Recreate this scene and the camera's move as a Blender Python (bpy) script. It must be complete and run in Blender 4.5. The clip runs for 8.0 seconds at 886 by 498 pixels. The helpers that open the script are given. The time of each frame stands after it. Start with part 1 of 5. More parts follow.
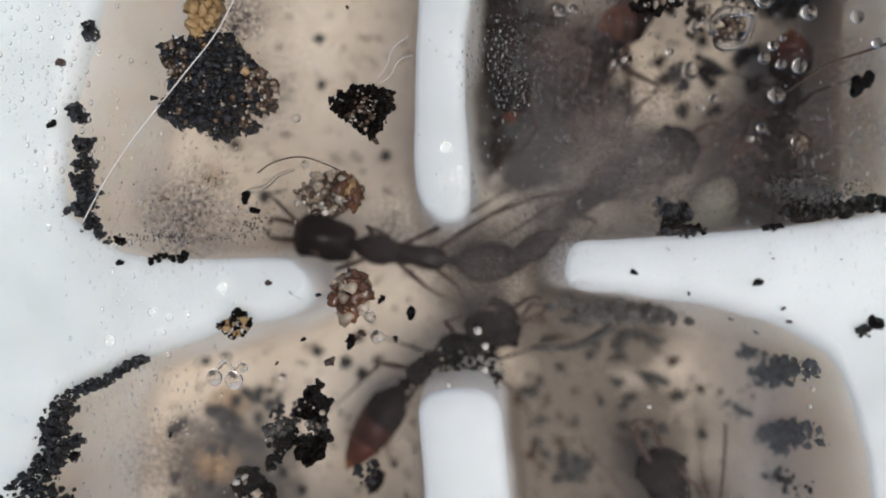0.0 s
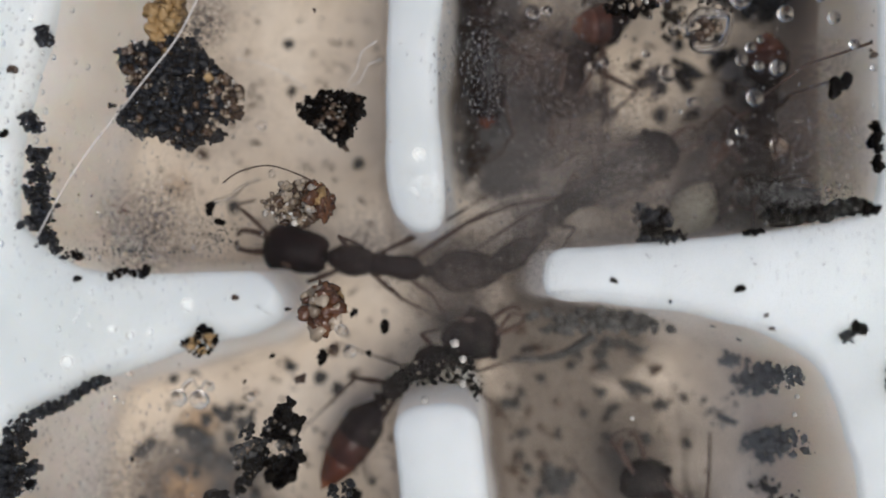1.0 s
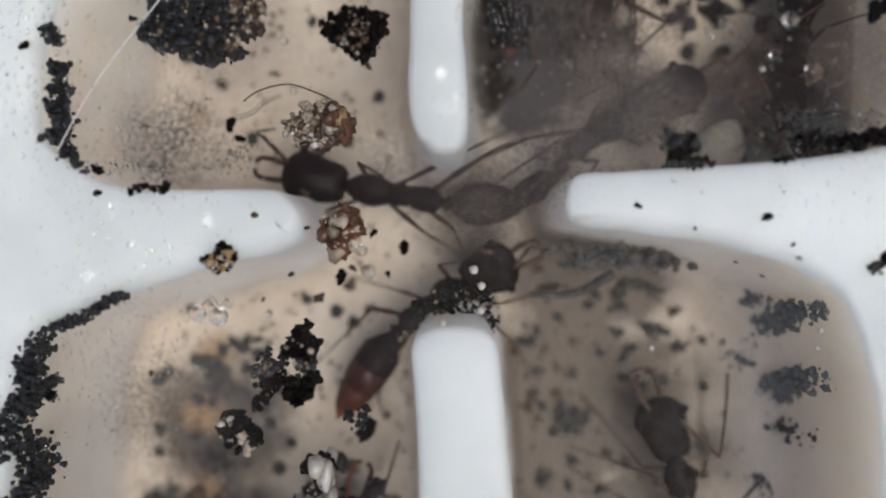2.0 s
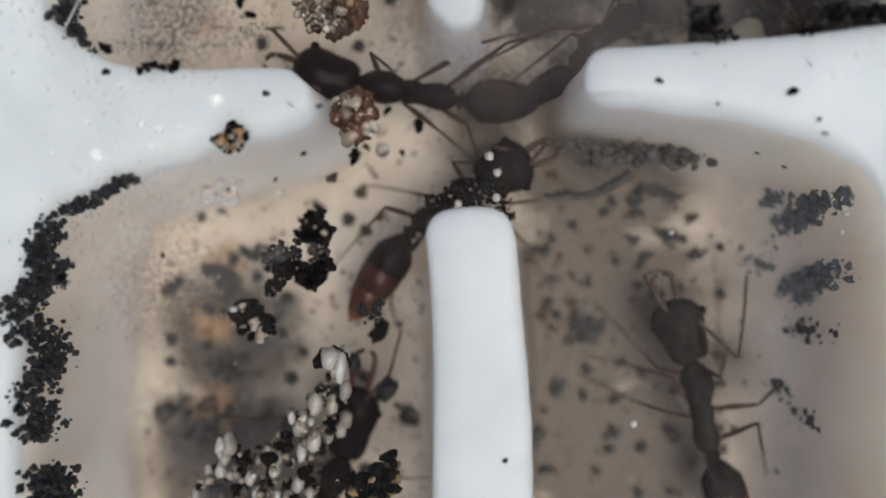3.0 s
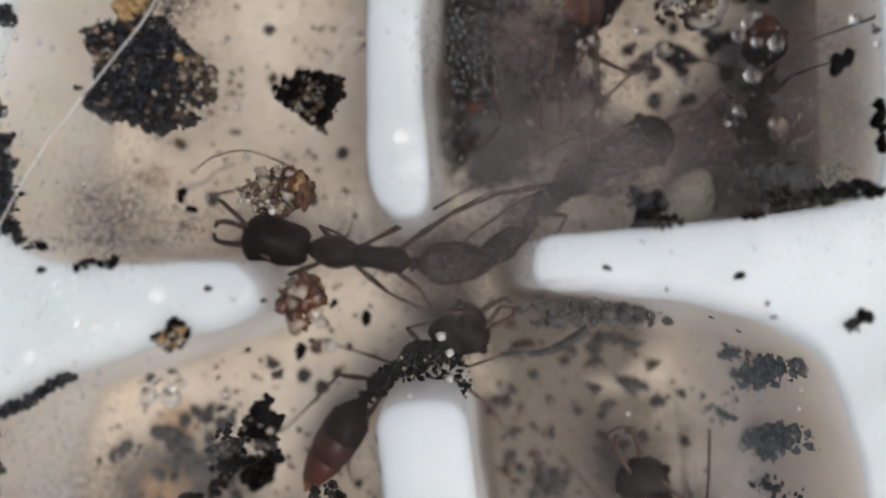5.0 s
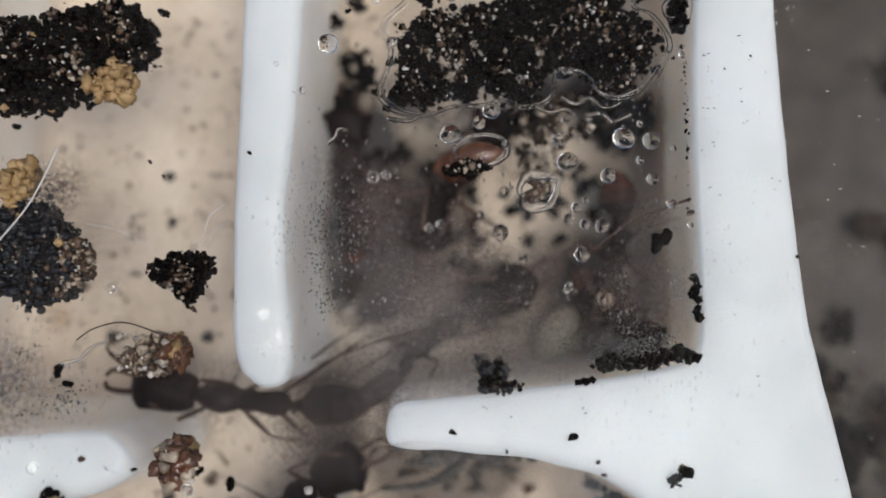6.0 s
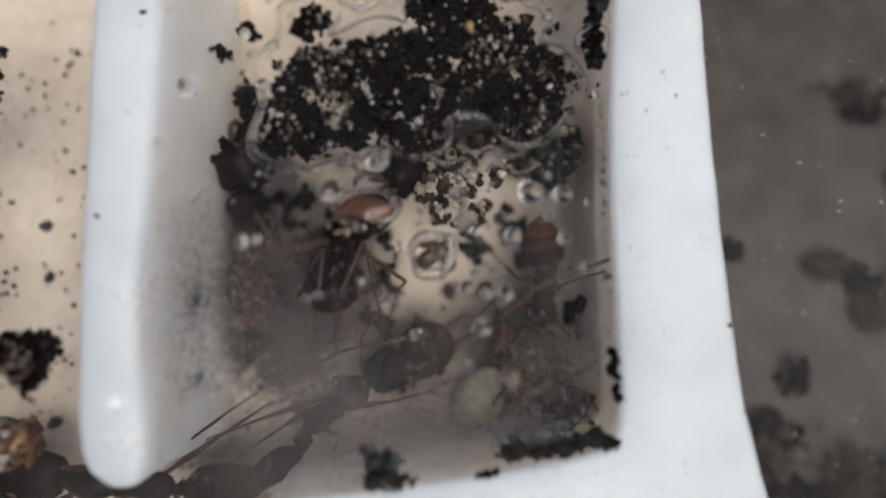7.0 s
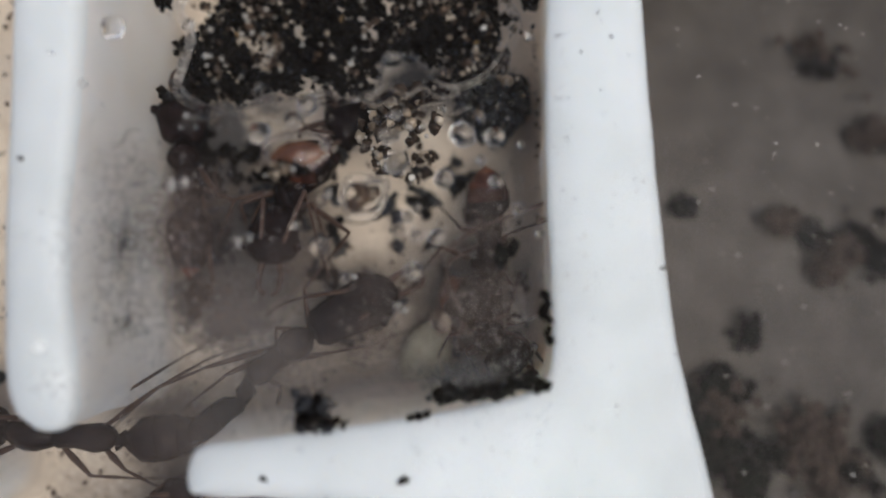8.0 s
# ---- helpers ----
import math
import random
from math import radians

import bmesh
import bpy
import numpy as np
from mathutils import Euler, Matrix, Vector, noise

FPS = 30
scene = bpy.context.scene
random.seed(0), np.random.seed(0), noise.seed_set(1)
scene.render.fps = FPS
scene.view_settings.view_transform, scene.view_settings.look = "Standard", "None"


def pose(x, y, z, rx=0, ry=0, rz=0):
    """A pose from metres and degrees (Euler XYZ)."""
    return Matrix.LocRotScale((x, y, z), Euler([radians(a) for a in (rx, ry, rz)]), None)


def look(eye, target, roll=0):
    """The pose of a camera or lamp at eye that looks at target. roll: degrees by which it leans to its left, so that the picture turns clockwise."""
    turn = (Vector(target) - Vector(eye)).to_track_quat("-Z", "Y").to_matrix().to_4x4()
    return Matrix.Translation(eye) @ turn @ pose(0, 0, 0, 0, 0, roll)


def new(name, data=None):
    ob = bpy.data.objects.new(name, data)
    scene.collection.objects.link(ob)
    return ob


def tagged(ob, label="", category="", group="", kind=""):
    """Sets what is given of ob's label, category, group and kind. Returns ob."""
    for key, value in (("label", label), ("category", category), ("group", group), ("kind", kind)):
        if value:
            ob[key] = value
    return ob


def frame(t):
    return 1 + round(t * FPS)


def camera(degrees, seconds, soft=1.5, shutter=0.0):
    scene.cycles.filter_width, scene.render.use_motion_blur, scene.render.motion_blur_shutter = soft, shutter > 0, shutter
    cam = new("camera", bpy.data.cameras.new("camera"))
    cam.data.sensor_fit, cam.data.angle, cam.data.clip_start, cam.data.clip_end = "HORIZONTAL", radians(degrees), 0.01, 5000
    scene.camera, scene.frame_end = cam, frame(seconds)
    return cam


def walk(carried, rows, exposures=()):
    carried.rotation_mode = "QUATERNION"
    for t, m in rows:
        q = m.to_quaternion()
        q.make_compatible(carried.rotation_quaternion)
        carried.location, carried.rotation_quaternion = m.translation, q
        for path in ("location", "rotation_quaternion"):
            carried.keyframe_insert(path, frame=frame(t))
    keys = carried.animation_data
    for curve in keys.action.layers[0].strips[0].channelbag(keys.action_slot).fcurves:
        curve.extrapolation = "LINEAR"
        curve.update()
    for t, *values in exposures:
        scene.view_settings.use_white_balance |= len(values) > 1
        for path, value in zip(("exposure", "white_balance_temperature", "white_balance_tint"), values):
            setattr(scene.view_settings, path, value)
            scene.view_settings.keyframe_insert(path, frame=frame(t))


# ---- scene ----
from mathutils import geometry

S = 0.001  # the plan is written in millimetres


# ---- camera ----
cam = camera(70.0, 8.0, soft=1.8)
PATH = [
    (0, 0.000, 0.000, 22.850, 0.940, 2.061, -0.000),
    (0.5, -0.142, 0.185, 22.103, 0.468, 1.926, -0.076),
    (1, 0.263, 0.103, 22.042, 1.603, 0.482, -0.866),
    (1.5, 0.225, -0.253, 21.859, 1.389, 1.279, -0.478),
    (2, -0.071, -1.814, 21.771, -0.458, 1.517, 0.422),
    (2.2, -0.157, -2.993, 21.401, -0.829, 2.120, 0.449),
    (3.5, -0.417, -5.643, 21.407, -2.024, 1.896, 0.319),
    (4, -0.130, -3.741, 21.637, -1.067, 1.417, 0.626),
    (4.2, 0.626, -0.999, 21.189, -1.031, 1.749, -1.047),
    (5.3, 0.670, -0.462, 20.906, 2.704, -0.923, -1.294),
    (5.5, 0.450, -0.035, 21.056, 2.397, -1.815, -1.095),
    (5.8, 3.200, 3.400, 22.200, 2.300, -2.800, -1.640),
    (6, 5.100, 4.280, 23.340, 4.790, -1.770, -1.980),
    (6.5, 8.193, 7.118, 21.755, 5.346, -2.300, -2.801),
    (7, 8.962, 6.882, 20.595, 4.477, -2.368, -2.808),
    (7.5, 9.876, 6.760, 20.055, 4.075, -2.386, -3.094),
    (8, 11.011, 5.465, 20.441, 3.003, -2.727, -3.026),
]
walk(cam, [(t, pose(x * S, y * S, z * S, rx, ry, rz)) for t, x, y, z, rx, ry, rz in PATH],
     [(0, 0.09, 6620, 10), (1, 0.05, 6620, 10), (2.2, 0.02, 6620, 10), (3.5, 0.0, 6620, 10), (4.2, 0.05, 6620, 10), (5.5, 0.08, 6620, 10), (8, 0.08, 6620, 10)])
cam.data.dof.use_dof = True
cam.data.dof.focus_distance = 0.0238
cam.data.dof.aperture_fstop = 18.0

# ---- daylight ----
world = bpy.data.worlds.new("daylight")
scene.world = world
world.use_nodes = True
wn = world.node_tree
sky = wn.nodes.new("ShaderNodeTexSky")
sky.sky_type = "NISHITA"
sky.sun_disc = False
sky.sun_elevation = radians(70)
sky.sun_rotation = radians(124)
wn.links.new(sky.outputs[0], wn.nodes["Background"].inputs[0])
wn.nodes["Background"].inputs[1].default_value = 0.1
sun = new("sun", bpy.data.lights.new("sun", "SUN"))
sun.data.energy, sun.data.angle, sun.data.color = 2.2, radians(45), (1.0, 0.95, 0.88)
sun.matrix_basis = look((0.24, -0.16, 0.8), (0, 0, 0))


# ---- materials ----
def material(name, rough=0.6, metal=0.0, spec=0.5):
    m = bpy.data.materials.new(name)
    m.use_nodes = True
    b = m.node_tree.nodes["Principled BSDF"]
    b.inputs["Roughness"].default_value = rough
    b.inputs["Metallic"].default_value = metal
    b.inputs["Specular IOR Level"].default_value = spec
    return m, m.node_tree.nodes, m.node_tree.links, b


def place(n, l, scale):
    """Object-space coordinates, in millimetres times scale."""
    co = n.new("ShaderNodeTexCoord")
    mp = n.new("ShaderNodeMapping")
    mp.inputs["Scale"].default_value = (1000 * scale,) * 3
    l.new(co.outputs["Object"], mp.inputs[0])
    return mp.outputs[0]


def noise_tex(n, l, scale, detail=4.0, rough=0.55):
    t = n.new("ShaderNodeTexNoise")
    t.inputs["Scale"].default_value = 1.0
    t.inputs["Detail"].default_value = detail
    t.inputs["Roughness"].default_value = rough
    l.new(place(n, l, scale), t.inputs["Vector"])
    return t.outputs["Fac"]


def ramp(n, l, src, stops):
    r = n.new("ShaderNodeValToRGB")
    while len(r.color_ramp.elements) < len(stops):
        r.color_ramp.elements.new(0.5)
    for e, (p, c) in zip(r.color_ramp.elements, stops):
        e.position, e.color = p, (*c, 1) if len(c) == 3 else c
    l.new(src, r.inputs[0])
    return r.outputs[0]


def mix(n, l, fac, a, b, kind="MIX"):
    m = n.new("ShaderNodeMix")
    m.data_type, m.blend_type = "RGBA", kind
    for k, v in ((0, fac), (6, a), (7, b)):
        if isinstance(v, (int, float)):
            m.inputs[k].default_value = v
        elif isinstance(v, tuple):
            m.inputs[k].default_value = (*v, 1)
        else:
            l.new(v, m.inputs[k])
    return m.outputs[2]


def relief(n, l, b, src, dist, strength=1.0):
    bp = n.new("ShaderNodeBump")
    bp.inputs["Strength"].default_value = strength
    bp.inputs["Distance"].default_value = dist * S
    l.new(src, bp.inputs["Height"])
    l.new(bp.outputs[0], b.inputs["Normal"])


def grainy(name, dark, mid, light, scale, rough, bump, spec=0.5, coarse=None, vary=0.0):
    """A surface with grain at one scale and blotches at another; vary sets loose pieces apart from one another."""
    m, n, l, b = material(name, rough, 0, spec)
    fine = noise_tex(n, l, scale, 6)
    broad = noise_tex(n, l, coarse or scale * 0.15, 3)
    c = ramp(n, l, fine, [(0.3, dark), (0.5, mid), (0.72, light)])
    c2 = ramp(n, l, broad, [(0.35, tuple(v * 0.78 for v in mid)), (0.65, tuple(min(1, v * 1.15) for v in mid))])
    c = mix(n, l, 0.45, c, c2)
    if vary:
        geo = n.new("ShaderNodeNewGeometry")
        c = mix(n, l, vary, c, ramp(n, l, geo.outputs["Random Per Island"], [(0.0, (0.25, 0.2, 0.16)), (0.5, (0.8, 0.75, 0.7)), (1.0, (1, 1, 1))]), "MULTIPLY")
    l.new(c, b.inputs["Base Color"])
    relief(n, l, b, fine, bump)
    return m


M = {}
M["wall"] = grainy("white_plastic", (0.69, 0.74, 0.735), (0.755, 0.8, 0.79), (0.81, 0.85, 0.84), 0.6, 0.55, 0.03, 0.4, 0.12)
q = M["wall"].node_tree.nodes["Principled BSDF"]  # thin milky plastic lets light seep through
q.inputs["Subsurface Weight"].default_value = 0.85
q.inputs["Subsurface Radius"].default_value = (1.0, 0.9, 0.8)
q.inputs["Subsurface Scale"].default_value = 0.0045
# faintly tan side copies of the plastic, made paler for light seeping through
M["wall_side"] = grainy("pale_side_plastic", (0.77, 0.72, 0.65), (0.86, 0.82, 0.765), (0.9, 0.88, 0.84), 0.5, 0.6, 0.05, 0.3, 0.1)
M["wall_side_brown"] = grainy("warm_side_plastic", (0.73, 0.67, 0.58), (0.82, 0.76, 0.68), (0.88, 0.83, 0.76), 0.5, 0.6, 0.05, 0.3, 0.1)
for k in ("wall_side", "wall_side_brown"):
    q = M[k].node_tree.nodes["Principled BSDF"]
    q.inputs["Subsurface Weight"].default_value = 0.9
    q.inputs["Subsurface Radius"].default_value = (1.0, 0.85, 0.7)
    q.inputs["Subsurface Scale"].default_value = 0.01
M["soil"] = grainy("black_soil", (0.0025, 0.002, 0.0018), (0.006, 0.0045, 0.004), (0.024, 0.018, 0.014), 5.0, 0.4, 0.09, 0.06, vary=0.6)
M["soil_blue"] = grainy("dark_grey_soil", (0.006, 0.007, 0.009), (0.018, 0.019, 0.023), (0.055, 0.058, 0.064), 3.5, 0.3, 0.1, 0.3, vary=0.5)
M["soil_brown"] = grainy("brown_soil", (0.01, 0.007, 0.005), (0.032, 0.021, 0.015), (0.08, 0.055, 0.04), 3.0, 0.5, 0.1, 0.12)
M["mould"] = grainy("grey_mould", (0.02, 0.02, 0.02), (0.065, 0.063, 0.062), (0.17, 0.165, 0.16), 1.6, 0.9, 0.1, 0.2)
M["mould_blue"] = grainy("blue_grey_mould", (0.08, 0.084, 0.088), (0.14, 0.146, 0.152), (0.24, 0.245, 0.25), 1.6, 0.9, 0.1, 0.2)
M["crumb"] = grainy("pale_crumb", (0.14, 0.1, 0.07), (0.42, 0.35, 0.27), (0.68, 0.62, 0.54), 1.2, 0.3, 0.08, vary=0.8)
M["white_grain"] = grainy("white_grain", (0.38, 0.35, 0.31), (0.56, 0.54, 0.5), (0.8, 0.79, 0.76), 2.5, 0.25, 0.05, vary=0.75)
M["yolk"] = grainy("yellow_crumb", (0.2, 0.12, 0.045), (0.36, 0.23, 0.1), (0.5, 0.36, 0.19), 2.0, 0.6, 0.08)
M["pupa"] = grainy("cream_cocoon", (0.4, 0.35, 0.25), (0.52, 0.46, 0.33), (0.6, 0.55, 0.43), 0.8, 0.6, 0.04)
M["chitin"] = grainy("black_brown_chitin", (0.004, 0.0025, 0.0025), (0.0095, 0.0052, 0.005), (0.026, 0.013, 0.012), 1.6, 0.2, 0.06, 0.07)
M["chitin_dusk"] = grainy("dark_red_brown_chitin", (0.016, 0.007, 0.005), (0.045, 0.016, 0.011), (0.1, 0.034, 0.023), 0.9, 0.2, 0.02, 0.2)
M["chitin_red"] = grainy("red_brown_chitin", (0.03, 0.011, 0.007), (0.085, 0.027, 0.016), (0.17, 0.055, 0.03), 0.9, 0.22, 0.02, 0.25)
M["chitin_amber"] = grainy("amber_chitin", (0.07, 0.023, 0.012), (0.15, 0.05, 0.022), (0.26, 0.1, 0.05), 0.9, 0.22, 0.02)
M["amber"] = grainy("amber_husk", (0.02, 0.008, 0.004), (0.1, 0.038, 0.016), (0.24, 0.11, 0.05), 1.3, 0.25, 0.03, 0.6)
M["leg"] = grainy("brown_leg", (0.03, 0.017, 0.012), (0.062, 0.036, 0.027), (0.125, 0.08, 0.062), 1.5, 0.35, 0.02, 0.15)
M["fibre"] = grainy("pale_fibre", (0.5, 0.48, 0.45), (0.62, 0.6, 0.58), (0.75, 0.74, 0.72), 1.0, 0.4, 0.02)
M["husk"] = grainy("brown_husk", (0.025, 0.013, 0.008), (0.085, 0.05, 0.03), (0.2, 0.14, 0.09), 1.5, 0.4, 0.08, vary=0.7)
M["outer"] = grainy("grey_damp_floor", (0.037, 0.031, 0.026), (0.062, 0.053, 0.0445), (0.098, 0.085, 0.073), 0.5, 0.7, 0.1, 0.3)
M["table"] = grainy("table_wood", (0.12, 0.08, 0.05), (0.2, 0.13, 0.08), (0.28, 0.19, 0.12), 0.05, 0.5, 0.1)


def spread(n, l, patches, z=0.0):
    """Soft round patches (x, y, radius, weight) on a level surface, the greatest of them."""
    co = n.new("ShaderNodeTexCoord")
    total = None
    for x, y, r, w in patches:
        d = n.new("ShaderNodeVectorMath")
        d.operation = "DISTANCE"
        l.new(co.outputs["Object"], d.inputs[0])
        d.inputs[1].default_value = (x * S, y * S, z * S)
        mr = n.new("ShaderNodeMapRange")
        mr.interpolation_type = "SMOOTHSTEP"
        mr.inputs["From Min"].default_value = r * S
        mr.inputs["From Max"].default_value = 0
        mr.inputs["To Max"].default_value = w
        l.new(d.outputs["Value"], mr.inputs["Value"])
        if total is None:
            total = mr.outputs[0]
        else:
            k = n.new("ShaderNodeMath")
            k.operation = "MAXIMUM"
            l.new(total, k.inputs[0])
            l.new(mr.outputs[0], k.inputs[1])
            total = k.outputs[0]
    return total


def times(n, l, a, b):
    k = n.new("ShaderNodeMath")
    k.operation = "MULTIPLY"
    for i, v in enumerate((a, b)):
        if isinstance(v, (int, float)):
            k.inputs[i].default_value = v
        else:
            l.new(v, k.inputs[i])
    k.use_clamp = True
    return k.outputs[0]


def gypsum_colour(n, l):
    """Damp beige gypsum with its stains and mould: the colour and its grain."""
    fine = noise_tex(n, l, 1.6, 6)
    broad = noise_tex(n, l, 0.16, 4)
    specks = noise_tex(n, l, 2.6, 2)
    base = ramp(n, l, broad, [(0.32, (0.55, 0.46, 0.36)), (0.52, (0.7, 0.6, 0.49)), (0.7, (0.78, 0.69, 0.585))])
    grain = ramp(n, l, fine, [(0.3, (0.8, 0.78, 0.76)), (0.55, (1, 1, 1))])
    c = mix(n, l, 0.5, base, grain, "MULTIPLY")
    # darker brown tone in patches broken up by noise
    wet = ramp(n, l, times(n, l, times(n, l, spread(n, l, DARK_PATCHES, -8.0), noise_tex(n, l, 0.25, 4)), 2.0), [(0.1, (0, 0, 0)), (0.6, (1, 1, 1))])
    c = mix(n, l, wet, c, (0.14, 0.113, 0.09))
    mouldy = ramp(n, l, times(n, l, spread(n, l, MOULDY, -8.0), noise_tex(n, l, 0.7, 6, 0.7)), [(0.26, (0, 0, 0)), (0.46, (1, 1, 1))])
    c = mix(n, l, mouldy, c, (0.075, 0.07, 0.068))
    rust = ramp(n, l, times(n, l, spread(n, l, RUST, -8.0), noise_tex(n, l, 0.5, 5)), [(0.2, (0, 0, 0)), (0.6, (1, 1, 1))])
    c = mix(n, l, rust, c, (0.4, 0.26, 0.15))
    spots = ramp(n, l, specks, [(0.69, (0, 0, 0)), (0.73, (1, 1, 1))])
    return mix(n, l, spots, c, (0.1, 0.075, 0.055)), fine


def floor_material():
    m, n, l, b = material("damp_gypsum", 0.6, 0, 0.3)
    c, fine = gypsum_colour(n, l)
    l.new(c, b.inputs["Base Color"])
    relief(n, l, b, fine, 0.15)
    return m


def foot_blend(m, height):
    """Blends the floor's colour up the foot of a plastic wall to hide the seam, fading out at height."""
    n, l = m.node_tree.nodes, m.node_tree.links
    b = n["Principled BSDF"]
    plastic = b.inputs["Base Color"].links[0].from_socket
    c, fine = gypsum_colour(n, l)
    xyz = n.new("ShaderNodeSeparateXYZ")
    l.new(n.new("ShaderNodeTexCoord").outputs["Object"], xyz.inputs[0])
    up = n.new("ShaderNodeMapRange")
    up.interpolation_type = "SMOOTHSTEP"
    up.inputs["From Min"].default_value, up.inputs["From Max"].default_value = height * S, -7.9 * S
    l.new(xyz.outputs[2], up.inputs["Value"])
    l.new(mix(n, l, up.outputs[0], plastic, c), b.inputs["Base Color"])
    milky = n.new("ShaderNodeMapRange")  # subsurface weight falls to none towards the foot
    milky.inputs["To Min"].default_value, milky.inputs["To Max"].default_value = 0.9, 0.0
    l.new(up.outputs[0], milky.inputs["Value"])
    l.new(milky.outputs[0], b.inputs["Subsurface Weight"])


# darker brown patches, and mould grown into the floor: x, y, radius, weight
DARK_PATCHES = [(-11.6, -11, 6.2, 0.8), (-11, -17, 7.5, 0.95), (9.5, -11, 5, 0.95), (5, -10, 7, 1.0), (8.5, -9, 5.5, 1.0), (8, -15, 5, 1.05), (6, -20, 9, 1.0), (4.5, -7, 6, 1.0), (4, -15, 7, 1.1), (7, -3, 5, 0.95), (5, -3, 6, 0.95), (1, -1, 5, 0.7), (8, 4, 5, 0.6), (4, 8.5, 6, 1.3), (13, 5, 5, 0.9)]
RUST = [(-11.6, -7, 2.2, 1.0), (-12.2, -10, 2.4, 1.0), (-12.4, -14, 2.6, 1.0), (-12.6, 4.2, 2.0, 0.8), (-7, 14, 3, 0.4)]
MOULDY = [(2.2, 12, 5.5, 1.2), (2.8, 5.6, 5.2, 1.5), (6.5, 6, 4, 0.55), (13.4, 4.2, 4, 1.15), (5, 14, 5, 0.8), (12, 15, 6, 0.9), (4.4, 8.4, 3.9, 1.4), (4.5, 2.5, 4, 0.8), (-10.9, -10.4, 6.5, 1.0), (-12.2, -15, 6.8, 1.05), (-8.5, -16, 5, 0.75), (-4, 0, 3, 0.4)]
M["floor"] = floor_material()
foot_blend(M["wall_side"], -6.2)
foot_blend(M["wall_side_brown"], -2.4)


def pane_material(name, tint=(1, 1, 1)):
    """A clear flat pane: what lies behind shows undisplaced, and the surface mirrors by Fresnel."""
    m = bpy.data.materials.new(name)
    m.use_nodes = True
    n, l = m.node_tree.nodes, m.node_tree.links
    n.clear()
    out = n.new("ShaderNodeOutputMaterial")
    tr = n.new("ShaderNodeBsdfTransparent")
    gl = n.new("ShaderNodeBsdfGlossy")
    fr = n.new("ShaderNodeFresnel")
    mx = n.new("ShaderNodeMixShader")
    tr.inputs[0].default_value = (*tint, 1)
    gl.inputs["Roughness"].default_value = 0.02
    fr.inputs[0].default_value = 1.085
    l.new(fr.outputs[0], mx.inputs[0])
    l.new(tr.outputs[0], mx.inputs[1])
    l.new(gl.outputs[0], mx.inputs[2])
    l.new(mx.outputs[0], out.inputs[0])
    return m


M["pane"] = pane_material("clear_pane", (0.99, 0.99, 0.985))


def water_material():
    m, n, l, b = material("water", 0.02, 0, 0.5)
    b.inputs["Base Color"].default_value = (0.98, 0.98, 0.98, 1)
    b.inputs["IOR"].default_value = 1.33
    b.inputs["Transmission Weight"].default_value = 1.0
    return m


M["water"] = water_material()


def film_material(name, patches, floor_level, peak, colour=(0.86, 0.81, 0.76), grain=13.0):
    """Breath-like condensation: tiny droplets that scatter light, denser in some patches (x, y, radius, weight)."""
    m = bpy.data.materials.new(name)
    m.use_nodes = True
    n, l = m.node_tree.nodes, m.node_tree.links
    n.clear()
    out = n.new("ShaderNodeOutputMaterial")
    tr = n.new("ShaderNodeBsdfTransparent")
    df = n.new("ShaderNodeBsdfDiffuse")
    df.inputs[0].default_value = (*colour, 1)
    mx = n.new("ShaderNodeMixShader")
    co = n.new("ShaderNodeTexCoord")
    wob = n.new("ShaderNodeTexNoise")
    wob.inputs["Scale"].default_value = 1000 * 0.35
    wob.inputs["Detail"].default_value = 3
    l.new(co.outputs["Object"], wob.inputs["Vector"])
    total = spread(n, l, patches)
    fine = n.new("ShaderNodeTexNoise")
    fine.inputs["Scale"].default_value = 1000 * grain
    fine.inputs["Detail"].default_value = 3
    l.new(co.outputs["Object"], fine.inputs["Vector"])
    k = n.new("ShaderNodeMath")
    k.operation = "MULTIPLY"
    beads = n.new("ShaderNodeMapRange")
    beads.inputs["From Min"].default_value, beads.inputs["From Max"].default_value = 0.2, 0.8
    l.new(fine.outputs["Fac"], beads.inputs["Value"])
    l.new(wob.outputs["Fac"], k.inputs[0])
    l.new(beads.outputs[0], k.inputs[1])
    k2 = n.new("ShaderNodeMath")
    k2.operation = "MULTIPLY"
    l.new(k.outputs[0], k2.inputs[0])
    l.new(total, k2.inputs[1])
    k3 = n.new("ShaderNodeMath")
    k3.operation = "MULTIPLY_ADD"
    l.new(k2.outputs[0], k3.inputs[0])
    k3.inputs[1].default_value = 4 * peak
    k3.inputs[2].default_value = floor_level
    l.new(k3.outputs[0], mx.inputs[0])
    l.new(tr.outputs[0], mx.inputs[1])
    l.new(df.outputs[0], mx.inputs[2])
    l.new(mx.outputs[0], out.inputs[0])
    return m


# ---- mesh helpers (all in millimetres) ----
def part(name, bm, mat, parent=None, label="", smooth=True):
    me = bpy.data.meshes.new(name)
    bmesh.ops.scale(bm, vec=(S, S, S), verts=bm.verts)
    bm.normal_update()
    bm.to_mesh(me)
    bm.free()
    for k in mat if isinstance(mat, (list, tuple)) else [mat]:
        me.materials.append(M[k])
    if smooth:
        me.shade_smooth()
    ob = new(name, me)
    if parent:
        ob.parent = parent
    if label:
        ob["label"] = label
    return ob


def group_empty(name, x, y, z):
    e = new(name)
    e.empty_display_size = 0.002
    e.matrix_basis = pose(x * S, y * S, z * S)
    return e


